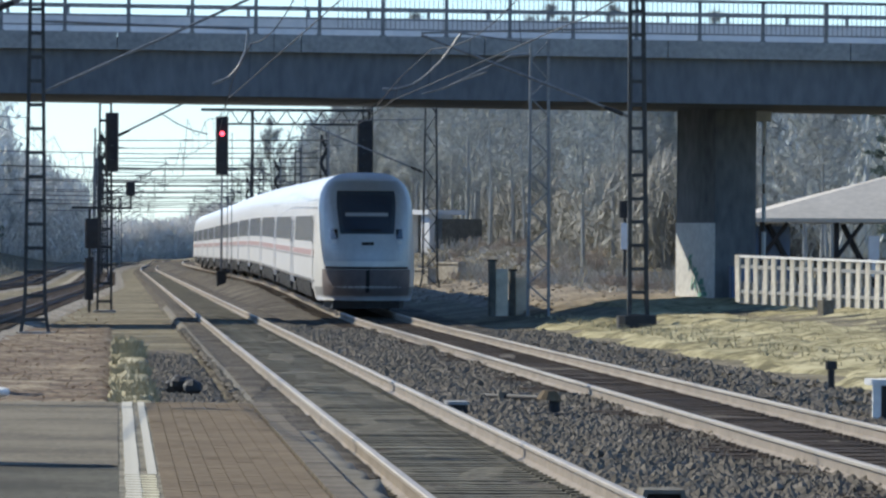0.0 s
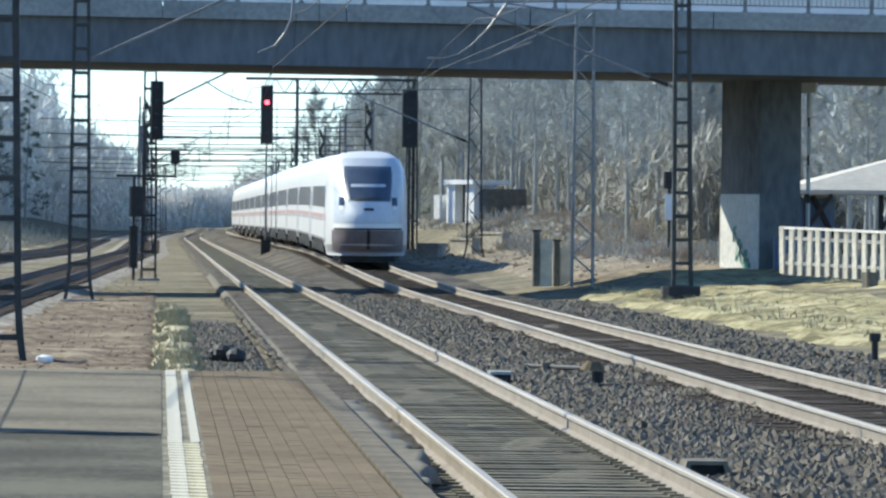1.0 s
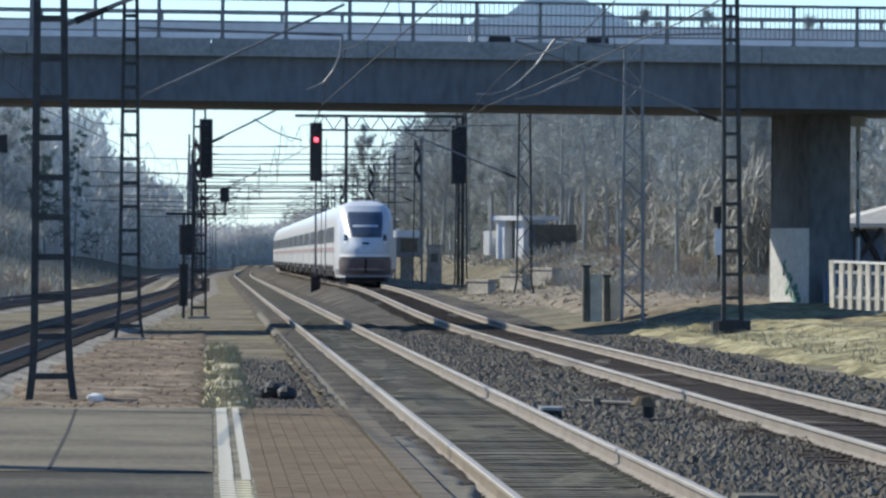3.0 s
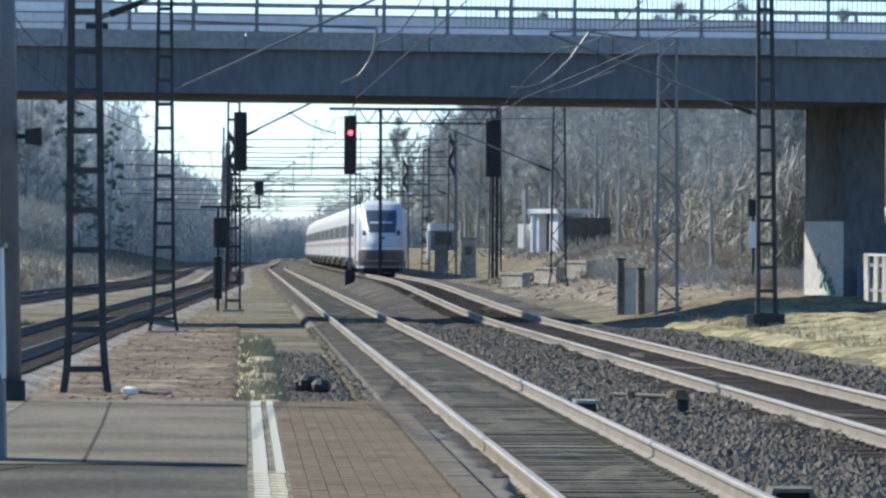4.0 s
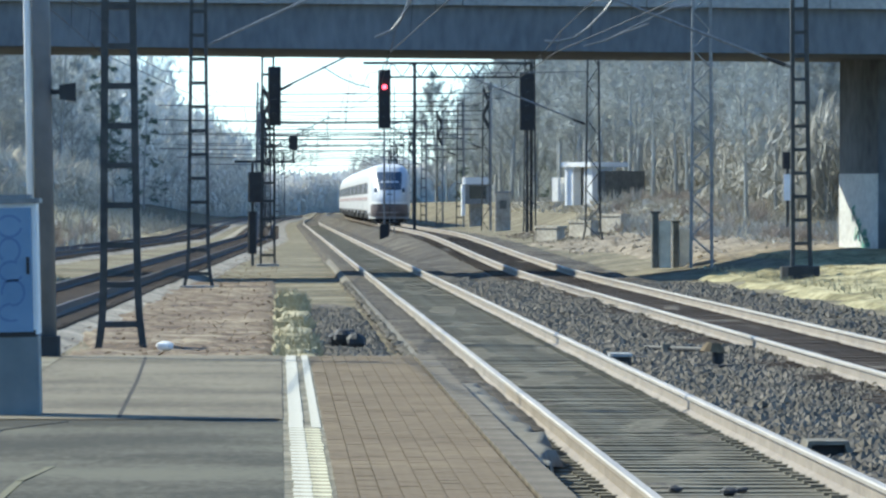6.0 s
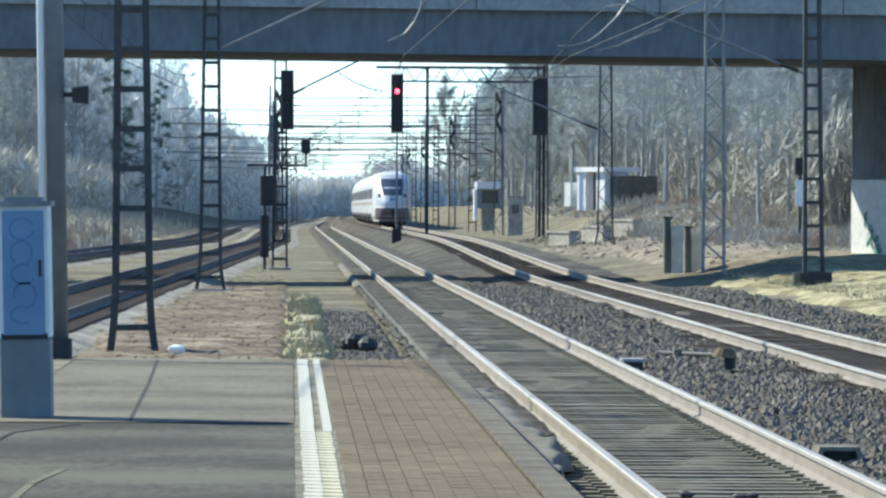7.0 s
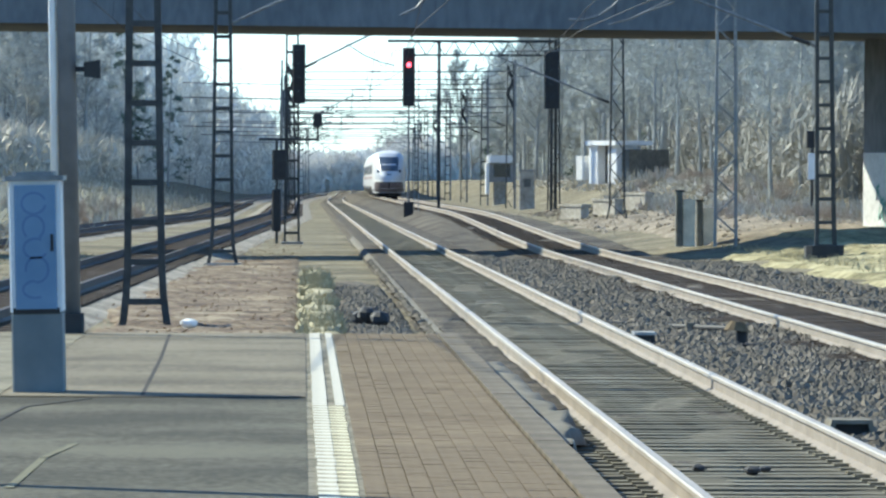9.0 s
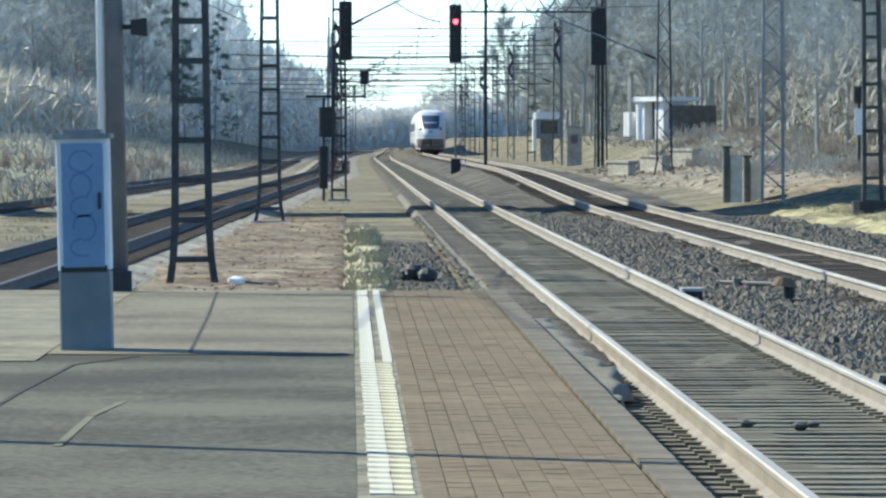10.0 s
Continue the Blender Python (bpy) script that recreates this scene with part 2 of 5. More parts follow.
def strip(name, mats, left, right, z, y0, y1, dy=2.0, nx=6, rough=0.03, label="", category="", crown=0.0, follow=False):
    """A laid surface between two lines left(y) and right(y)."""
    s = Shape()
    ys = steps(y0, y1, dy, 1.01)
    for y in ys:
        for i in range(nx + 1):
            x = left(y) + (right(y) - left(y)) * i / nx
            edge = (0.0 if 0 < i < nx else -0.12) - crown * max(0.0, 1 - i / 6) - (0.25 * max(0.0, 1 - (y - y0) / 1.5) if follow else 0.0)
            s.v.append((x, y, z + (ground_z(x, y) if follow else rise(y, x)) + edge + rough * noise.noise((x * 2.1, y * 0.9, z))))
    w = nx + 1
    for j in range(len(ys) - 1):
        for i in range(nx):
            a = j * w + i
            s.f.append((a, a + 1, a + 1 + w, a + w))
            s.s.append(0)
    return tagged(part(name, s, mats, smooth=True), label, category, "", "structure")


ground = Shape()
gy = steps(-60, 4000, 2.5, 1.012)
gx = [-x for x in reversed(steps(0.0, 1000, 0.9, 1.09))] + steps(0.0, 1000, 0.9, 1.09)[1:]
for y in gy:
    for x in gx:
        ground.v.append((x, y, ground_z(x, y)))
for j in range(len(gy) - 1):
    for i in range(len(gx) - 1):
        a = j * len(gx) + i
        ground.f.append((a, a + 1, a + 1 + len(gx), a + len(gx)))
        ground.s.append(0)
tagged(part("ground", ground, EARTH, smooth=True), "dry earth and pale winter grass beside the railway", "ground", "", "structure")

strip("ballast_bed", BALLAST, lambda y: near_x(y) - (1.45 if y > 58.5 else 0.95), lambda y: far_x(y) + 2.6, -0.20, -60, 1000, 0.8, 40, 0.08, "grey stone ballast under the two main tracks", "ballast")
PALE_BALLAST = material("dusty_pale_ballast", (0.145, 0.132, 0.108), (0.38, 0.345, 0.28), 0.92, grain=8, patch=0.4, bump=0.9, depth=0.06, spread=0.1, c=(0.25, 0.226, 0.185))
strip("siding_ballast", PALE_BALLAST, lambda y: loop_x(y) - 2.0, lambda y: loop_x(y) + 1.9, -0.21, -60, 1000, 2, 8, 0.05, "grey ballast under the siding", "ballast")
strip("yard_ballast", PALE_BALLAST, lambda y: yard_x(y) - 2.0, lambda y: yard_x(y) + 1.7, -0.22, -60, 1000, 2, 8, 0.05, "grey ballast under the yard track", "ballast")


# ---- tracks ----
RAIL_RING = [(-0.07, -0.17), (0.07, -0.17), (0.07, -0.155), (0.012, -0.13), (0.012, -0.045), (0.036, -0.035), (0.036, -0.008), (0.026, 0.0),
             (-0.026, 0.0), (-0.036, -0.008), (-0.036, -0.035), (-0.012, -0.045), (-0.012, -0.13), (-0.07, -0.155)]


def rail_mesh(centre, side, y0, y1):
    s = Shape()
    ys = steps(y0, y1, 10, 1.0)
    n = len(RAIL_RING)
    for y in ys:
        s.v.extend([(centre(y) + side * 0.7535 + x, y, z + rise(y, centre(y))) for x, z in RAIL_RING])
    for j in range(len(ys) - 1):
        for i in range(n):
            a, b = j * n + i, j * n + (i + 1) % n
            s.f.append((a, b, b + n, a + n))
            s.s.append(1 if i in (5, 6, 7, 8, 9) else 0)
    return s


def sleeper_mesh(name, mats):
    s = Shape()
    s.box(-1.3, 1.3, -0.13, 0.13, -0.30, -0.165, 0, 0.02)
    for x in (-0.7535, 0.7535):
        s.box(x - 0.17, x + 0.17, -0.08, 0.08, -0.166, -0.150)
    return s.data(name, mats)


def track(name, centre, y0, y1, mats, label, pieces, steel=(RAIL_RUST, RAIL_TOP)):
    t = thing(name, pose(0, 0, 0), label, "railway track", "", "structure")
    for side in (-1, 1):
        part("rail", rail_mesh(centre, side, y0, y1), list(steel), t)
    me = sleeper_mesh("sleeper", mats)
    rest = Shape()
    y, k = y0 + 0.3, 0
    while y < 620:
        turn = rng.uniform(-0.4, 0.4)
        k += y > 24
        if 0 < k < pieces:
            ob = part("sleeper", me, None, t)
            ob.matrix_basis = pose(centre(y), y, rise(y, centre(y)) + rng.uniform(-0.006, 0.004), 0, 0, turn)
        else:
            rest.box(centre(y) - 1.3, centre(y) + 1.3, y - 0.13, y + 0.13, rise(y, centre(y)) - 0.30, rise(y, centre(y)) - 0.165)
        y += 0.6
    tagged(part("distant_sleepers", rest, mats, t), "", "", "", "stuff")
    return t


track("near_track", near_x, -60, 1000, SLEEPER, "worn main track with shiny rails on grey sleepers", 290)
track("far_track", far_x, -60, 1000, SLEEPER_DARK, "main track with shiny rails on dark sleepers", 260)
track("siding_track", loop_x, -60, 1000, SLEEPER_DARK, "rusty siding track that joins the main line", 120, (RAIL_DARK, RAIL_DARK))
track("yard_track", yard_x, -60, 1000, SLEEPER_DARK, "rusty yard track at the edge of the wood", 80, (RAIL_DARK, RAIL_DARK))
strip("track_infill", material("stone_dust_and_ballast", (0.068, 0.062, 0.046), (0.136, 0.124, 0.093), 0.95, grain=7, patch=1.6, bump=0.8, depth=0.03, stretch=(0.45, 2.2, 1), spread=0.085), lambda y: near_x(y) - 0.86, lambda y: near_x(y) + 0.86, -0.176, -60, 620, 0.5, 10, 0.034, "stone dust packed between the rails of the near track", "ballast")
strip("track_shoulder", BALLAST, lambda y: near_x(y) - 1.36, lambda y: near_x(y) - 0.70, -0.125, 58.5, 620, 0.5, 6, 0.03, "ballast heaped beside the near rail", "ballast")
strip("track_shoulder_far", BALLAST, lambda y: near_x(y) + 0.70, lambda y: near_x(y) + 1.7, -0.125, -60, 620, 0.5, 6, 0.03, "ballast heaped between the tracks", "ballast")
# Lighter than the earth around, to put the sunlight past the bridge in its colour.
strip("rubble_ground", material("lit_rubble_ground", (0.115, 0.095, 0.068), (0.32, 0.275, 0.205), 0.95, grain=4, patch=0.5, bump=0.9, depth=0.06, c=(0.205, 0.172, 0.125)), lambda y: 10.4 + 0.3 * math.sin(y * 0.3), lambda y: 17.5 + 0.8 * math.sin(y * 0.21), 0.06, 198, 290, 1.0, 20, 0.12, "pale sunlit rubble and earth beyond the bridge", "ground", 0.0, True)

# ---- strips of ground beside the near track ----
strip("brown_verge", BROWN, lambda y: -3.0 - 0.2 * math.sin(y * 0.3), lambda y: 0.02, -0.27, 70.2, 182, 0.7, 16, 0.07, "brown leaf litter and earth beyond the platform", "ground")
STRAW = material("straw_grass", (0.20, 0.175, 0.10), (0.46, 0.41, 0.27), 0.95, grain=5, patch=0.8, bump=0.9, depth=0.06, spread=0.09)
strip("grass_strip", STRAW, lambda y: 0.0 + 0.1 * math.sin(y * 0.7), lambda y: 0.5 + 0.1 * math.sin(y * 0.9), -0.13, 70.2, 150, 0.5, 6, 0.08, "tufty pale grass strip in line with the platform marking", "grass")
strip("gravel_patch", BALLAST, lambda y: 0.48, lambda y: 1.45, -0.21, 70.2, 135, 0.6, 10, 0.1, "dark gravel patch beside the near track", "gravel")
strip("edge_fill", KERB, lambda y: 1.46 + 0.28 * smooth((59.5 - y) / 2.5), lambda y: 2.05 - 0.05 * math.sin(y * 2.3) - 0.2 * smooth((52 - y) / 4), -0.03, 48, 69.9, 0.4, 6, 0.05, "grey dust and grit heaped against the platform edge", "grit")
strip("edge_path", KERB, lambda y: 1.60, lambda y: 1.86, -0.11, 69.9, 240, 1.0, 2, 0.02, "narrow concrete kerb strip beside the near track", "kerb")
strip("yard_bank", STRAW, lambda y: -24.0, lambda y: -8.2 + 0.5 * math.sin(y * 0.13) - max(0.0, 400 - y) * 0.018, 0.03, 150, 640, 2.0, 24, 0.10, "pale dry grass bank at the foot of the wood", "grass", 0.0, True)
strip("mound_grass", GRASS, lambda y: 13.4 + 0.4 * math.sin(y * 0.5), lambda y: 33.0, 0.03, 100, 197, 0.7, 56, 0.12, "pale sunlit grass on the rise before the fence", "grass", 0.0, True)
strip("verge_grass", GRASS, lambda y: 11.2 + 0.35 * math.sin(y * 0.4), lambda y: 30.0, 0.02, 95, 196, 0.7, 48, 0.15, "pale sunlit grass beside the far track", "grass", 0.22)

# ---- platform ----
PZ = 0.25
slab = Shape().box(-4.6, 1.36, -60, 69.8, -0.5, PZ - 0.05)
platform = tagged(part("platform", slab, JOINT), "low island platform of asphalt and brown pavers", "platform", "", "structure")


def sheet(name, x0, x1, y0, y1, z, mats, label=""):
    """A laid layer with a slightly uneven surface and rounded rim."""
    s = Shape()
    nx, ny = max(2, int((x1 - x0) / 0.4)), max(2, int((y1 - y0) / 0.5))
    for j in range(ny + 1):
        for i in range(nx + 1):
            x, y = x0 + (x1 - x0) * i / nx, y0 + (y1 - y0) * j / ny
            s.v.append((x, y, z + 0.001 * noise.noise((x * 0.7, y * 0.35, 3))))
    for j in range(ny):
        for i in range(nx):
            a = j * (nx + 1) + i
            s.f.append((a, a + 1, a + nx + 2, a + nx + 1))
            s.s.append(0)
    return part(name, s, mats, platform, label)


sheet("asphalt_far", -4.6, 0.03, 49.1, 69.8, PZ, ASPHALT, "pale worn asphalt at the platform's end")
sheet("asphalt_near", -4.6, 0.03, -60, 49.0, PZ - 0.004, ASPHALT_DARK, "dark patched asphalt")

edge_stone = Shape().box(-0.09, 0.09, -0.4985, 0.4985, -0.45, 0.0, 0, 0.012).data("edge_stone", material("stained_edge_stone", (0.092, 0.076, 0.054), (0.178, 0.150, 0.110), 0.9, grain=10, patch=1.5, bump=0.5, per_piece=0.15))
for k in range(130):
    ob = part("edge_stone", edge_stone, None, platform)
    ob.matrix_basis = pose(1.44, -59.5 + k * 1.0, PZ + rng.uniform(-0.004, 0.001), 0, 0, rng.uniform(-0.08, 0.08))

paver = Shape().box(-0.0540, 0.0540, -0.1028, 0.1028, -0.06, 0.0, 0, 0.004).data("paver", PAVER)
paver_rest = Shape()
for j in range(612):
    y = -58.6 + j * 0.2096
    for i in range(9):
        x, yy = 0.362 + i * 0.1126, y + (0.1048 if i % 2 else 0.0)
        z = PZ + rng.uniform(-0.002, 0.001)
        if 33.0 < y < 40.0 and yy < 69.6:
            ob = part("paver", paver, None, platform)
            ob.matrix_basis = pose(x, yy, z, rng.uniform(-0.4, 0.4), rng.uniform(-0.6, 0.6), rng.uniform(-0.8, 0.8))
        elif yy < 69.6:
            paver_rest.box(x - 0.0540, x + 0.0540, yy - 0.1028, yy + 0.1028, z - 0.06, z)
tagged(part("distant_pavers", paver_rest, PAVER, platform), "", "", "", "stuff")

sheet("line_bed", 0.02, 0.31, -60, 69.8, PZ - 0.006, material("dirty_line_bed", (0.108, 0.097, 0.070), (0.243, 0.220, 0.160), 0.9, grain=8, patch=1.5, bump=0.4, spread=0.08), "dirty mortar bed of the marking")

# white guide line: a wide and a narrow row of slabs, chipped on the nearer stretch
wide = Shape().box(-0.05, 0.05, -0.2496, 0.2496, -0.05, 0.002).data("line_slab", WHITE_LINE)
slim = Shape().box(-0.032, 0.032, -0.2496, 0.2496, -0.05, 0.002).data("line_slab_narrow", WHITE_LINE)
worn = Shape().box(-0.06, 0.05, -0.2496, 0.2496, -0.05, 0.0).data("worn_slab", material("weathered_cream_slab", (0.180, 0.160, 0.103), (0.562, 0.517, 0.355), 0.9, grain=5, patch=1.6, bump=0.5, per_piece=0.12, spread=0.08))
chipped = Shape().box(-0.05, 0.05, -0.2496, 0.2496, -0.05, 0.002).data("chipped_line_slab", material("chipped_cream_marking", (0.20, 0.18, 0.13), (0.52, 0.49, 0.39), 0.85, grain=4, patch=1.6, bump=0.4, c=(0.46, 0.43, 0.34), per_piece=0.06, spread=0.1))
for k in range(80):
    y = 30.0 + k * 0.5
    part("line_slab", wide if y > 47 else chipped, None, platform).matrix_basis = pose(0.12 + 0.0008 * (47 - y) * (y < 47) + rng.uniform(-0.003, 0.003) * (y > 47) + 0.012 * noise.noise((0.0, y * 1.1, 4)) * (y < 47), y, PZ)
    if y > 47:
        part("narrow_line_slab", slim, None, platform).matrix_basis = pose(0.255, y, PZ)
    else:
        part("worn_slab", worn, None, platform).matrix_basis = pose(0.228 + 0.012 * noise.noise((0.0, y * 0.9, 9)), y, PZ + rng.uniform(-0.003, 0.0))

# chalky scrawl on the dark asphalt
mark = Shape()
for a, b in (((-1.43, 34.4), (-1.40, 38.4)), ((-1.40, 38.2), (-1.29, 40.4))):
    mark.beam((a[0], a[1], PZ + 0.001), (b[0], b[1], PZ - 0.003), 0.045, 0.002)
part("chalk_mark", mark, material("faded_ochre_paint", (0.109, 0.104, 0.067), (0.191, 0.176, 0.112), 0.9, grain=12, patch=3), platform, "faded ochre paint scrawl")

# tar seams, and drifted sand along the outer edge
TAR = material("tar_seam", (0.028, 0.026, 0.022), (0.06, 0.055, 0.046), 0.9, grain=14, patch=2)
for pts in (((-1.30, 69.0), (-1.20, 60.0), (-1.12, 49.3)), ((-2.02, 37.0), (-1.95, 42.0), (-1.84, 46.8), (-1.46, 48.6))):
    seam = Shape()
    for a, b in zip(pts, pts[1:]):
        seam.beam((a[0], a[1], PZ - 0.001), (b[0], b[1], PZ - 0.001), 0.03, 0.004)
    part("tar_seam", seam, TAR, platform, "dark tar seam")
sheet("sand_drift", -4.58, -2.12, 47.5, 69.7, PZ + 0.004, material("drifted_sand", (0.10, 0.09, 0.062), (0.25, 0.225, 0.16), 0.95, grain=9, patch=1.0, bump=0.5), "pale sand and dry grass along the edge")

# ---- switch cabinet on the platform ----
cab = thing("electrical_cabinet", pose(-1.87, 50.1, PZ, 0, -1.3, 0), "slim blue-grey electrical cabinet covered in spray paint, on the platform", "cabinet")
part("plinth", Shape().box(-0.18, 0.18, -0.15, 0.45, 0.0, 0.56, 0, 0.012), BOX_GREY, cab, "dark grey plinth")
part("body", Shape().box(-0.185, 0.185, -0.155, 0.455, 0.57, 1.50, 0, 0.012), POLE_WHITE, cab, "pale cabinet body")
door = part("door", Shape().box(-0.145, 0.15, -0.172, -0.156, 0.59, 1.47, 0, 0.008), BOX_BLUE, cab, "blue door with spray paint")
part("lower_gap", Shape().box(-0.165, 0.165, -0.158, 0.1, 0.555, 0.60), BLACK, cab)
part("cap", Shape().box(-0.22, 0.21, -0.19, 0.49, 1.50, 1.535, 0, 0.015).box(-0.15, 0.14, -0.13, 0.43, 1.535, 1.565, 0, 0.02), STEEL_GREY, cab, "flat overhanging steel cap")
part("door_handle", Shape().box(0.11, 0.13, -0.19, -0.172, 1.0, 1.12, 0, 0.004), BLACK, door)
for cz, rx, rz, a0, a1 in ((1.34, 0.085, 0.075, 20, 350), (1.17, 0.075, 0.085, -60, 230), (1.02, 0.085, 0.07, 60, 330), (0.87, 0.08, 0.09, -100, 190), (0.73, 0.085, 0.06, 90, 300)):
    loop = Shape()
    for k in range(19):
        a = radians(a0 + (a1 - a0) * k / 18)
        x, z, c, d = rx * math.cos(a) + 0.01 * math.sin(cz * 31), cz + rz * math.sin(a), 0.009 * math.cos(a), 0.009 * math.sin(a)
        loop.v += [(x - c, -0.1735, z - d), (x + c, -0.1735, z + d), (x - c, -0.1715, z - d), (x + c, -0.1715, z + d)]
        if k:
            p = 4 * k
            loop.f += [(p - 4, p - 3, p + 1, p), (p - 2, p + 2, p + 3, p - 1), (p - 4, p, p + 2, p - 2), (p - 3, p - 1, p + 3, p + 1)]
            loop.s += [0] * 4
    part("spray_loop", loop, BOX_LINE, door, "dark blue looping spray paint")


# ---- lamp posts on the platform ----
def lamp_post(m, label):
    t = thing("lamp_post", m, label, "lamp post", "posts on the platform")
    # Added white strip stands in for the sunlit edge of the round shaft.
    part("lit_edge", Shape().tube((-0.105, -0.02, 0.1), (-0.105, -0.02, 7.2), 0.036, n=10), WHITE_PAINT, t, "white strip for the shaft's sunlit edge", True)
    part("shaft", Shape().tube((0.03, 0, 0), (0.03, 0, 7.5), 0.10, 0.08, 14), POLE_GREY, t, "round grey steel shaft", True)
    part("foot", Shape().box(-0.16, 0.16, -0.16, 0.16, -0.02, 0.2, 0, 0.03), BLACK, t, "dark foot")
    part("lamp_arm", Shape().tube((0, 0, 7.4), (1.0, 0, 7.6), 0.04), STEEL_GREY, t)
    part("lamp_head", Shape().box(0.9, 1.5, -0.12, 0.12, 7.54, 7.66, 0, 0.04), STEEL_GREY, t)
    return t


post = lamp_post(pose(-2.30, 69.2, PZ, 0, -1.1, 0), "round grey steel lamp post with a loudspeaker, at the platform's end")
horn = part("loudspeaker", Shape().prism_y([(0.20, 2.52), (0.36, 2.50), (0.36, 2.68), (0.20, 2.66)], -0.12, 0.12).box(0.11, 0.20, -0.03, 0.03, 2.57, 2.62), BLACK, post, "small black loudspeaker")
lamp_post(pose(-4.25, 36.9, PZ), "round grey steel lamp post on the platform")


# ---- overhead line masts ----
def ladder_mast(m, h, base, top, rung, label, mat=STEEL_DARK, zigzag=False, splay=0.0, foot=True, leg=0.07):
    """Two channel legs that draw together upwards, tied by battens or by a zigzag."""
    t = thing("catenary_mast", m, label, "catenary mast", "masts of the overhead line")
    half = lambda z: (base + (top - base) * z / h) / 2 + splay * max(0.0, 1 - z / 0.9) ** 2
    for s in (-1, 1):
        leg_shape = Shape()
        zs = [0.0, 0.2, 0.45, 0.9, h * 0.5, h]
        g, w = 0.012, leg
        ring = [(0, -0.12), (w, -0.12), (w, -0.12 + g), (g, -0.12 + g), (g, 0.12 - g), (w, 0.12 - g), (w, 0.12), (0, 0.12)]
        n = len(ring)
        for z in zs:
            leg_shape.v.extend([(s * (half(z) + leg / 2 - x), y, z) for x, y in ring])
        for j in range(len(zs) - 1):
            for i in range(n):
                a, b = j * n + i, j * n + (i + 1) % n
                leg_shape.f.append((a, b, b + n, a + n))
                leg_shape.s.append(0)
        leg_shape.f.append(tuple(range((len(zs) - 1) * n, len(zs) * n)))
        leg_shape.s.append(0)
        part("leg", leg_shape, mat, t)
    z, k = 0.35, 0
    while z < h - 0.1:
        b = Shape()
        if zigzag:
            sgn = 1 if k % 2 else -1
            b.beam((-sgn * half(z), 0, z), (sgn * half(min(h, z + rung)), 0, min(h, z + rung)), 0.2, 0.035)
        else:
            b.beam((-half(z), 0, z), (half(z), 0, z), 0.262, 0.085)
        part("batten", b, mat, t)
        z += rung
        k += 1
    if foot:
        part("footing", Shape().box(-base / 2 - 0.14 - splay, base / 2 + 0.14 + splay, -0.35, 0.35, -0.35, 0.06, 0, 0.04), CONCRETE, t, "weathered concrete footing")
    return t


def cantilever(t, reach, z0, z1, contact, mat=STEEL_GREY):
    """A hinged bracket on a mast: diagonal tube, top stay, curved steady arm and insulators. reach: how far to the side."""
    s = 1 if reach > 0 else -1
    a = part("cantilever", Shape().tube((s * 0.2, 0, z0), (reach, 0, z1), 0.035, n=8).tube((s * 0.2, 0, z1 + 0.15), (reach, 0, z1 + 0.05), 0.025, n=6), mat, t, "tubular bracket")
    ins = Shape()
    ins.tube((s * 0.35, 0, z0 + (z1 - z0) * 0.15 / abs(reach)), (s * 0.8, 0, z0 + (z1 - z0) * 0.6 / abs(reach)), 0.055, 0.045, n=10)
    part("insulator", ins, BLACK, a)
    arm = Shape()
    pts = [(reach - s * 1.6, z0 + (z1 - z0) * 0.55), (reach - s * 1.0, contact + 0.35), (reach - s * 0.5, contact + 0.14), (reach, contact + 0.02)]
    for (xa, za), (xb, zb) in zip(pts, pts[1:]):
        arm.tube((xa, 0, za), (xb, 0, zb), 0.022, n=6)
    part("steady_arm", arm, mat, a)
    return a


m1 = ladder_mast(pose(-2.22, 99.4, -0.3, 0, -0.4, 0), 9.0, 0.50, 0.30, 0.56, "dark steel batten mast just beyond the platform's end", splay=0.07, foot=False, leg=0.10)
m2 = ladder_mast(pose(-1.95, 171.4, -0.3), 9.2, 0.50, 0.28, 0.58, "dark steel batten mast beside the siding", splay=0.1, leg=0.085)
m3 = ladder_mast(pose(-0.36, 234, -0.3), 9.0, 0.46, 0.34, 0.6, "dark steel batten mast that carries signals beyond the bridge")
r1 = ladder_mast(pose(12.72, 171.0, -0.12, 0, -0.6, 0), 9.2, 0.42, 0.30, 0.57, "dark steel batten mast beside the far track", splay=0.04, leg=0.095)
part("footing_block", Shape().box(-0.5, 0.42, -0.5, 0.5, -0.3, 0.36, 0, 0.14), BLACK, r1, "dark heaped footing")
r2 = ladder_mast(pose(11.3, 188.0, 0.05), 7.4, 0.56, 0.46, 0.5, "grey zigzag lattice mast in front of the bridge", STEEL_GREY, True, foot=False)
r3 = ladder_mast(pose(12.55, 281, -0.1), 9.0, 0.62, 0.40, 0.7, "grey lattice mast with splayed feet beyond the bridge", STEEL_DARK, True, splay=0.35)
r4 = ladder_mast(pose(12.45, 349, -0.1), 9.6, 0.60, 0.45, 0.7, "dark lattice mast that carries the signal beam", STEEL_DARK, True, splay=0.1)
cantilever(m1, 5.24, 5.3, 7.3, 5.8)
m2_arm = part("cantilever", Shape().tube((0.2, 0, 7.6), (5.15, 0, 7.45), 0.03, n=6).tube((0.2, 0, 5.9), (5.2, 0, 8.2), 0.035, n=8), STEEL_GREY, m2, "tubular bracket")
bow = Shape()
for (xa, za), (xb, zb) in zip(((5.15, 7.45), (5.10, 6.95), (4.95, 6.6), (4.7, 6.28)), ((5.10, 6.95), (4.95, 6.6), (4.7, 6.28), (4.3, 6.1))):
    bow.tube((xa, 0, za), (xb, 0, zb), 0.035, n=8)
part("steady_arm", bow, STEEL_GREY, m2_arm, "bent steady arm")
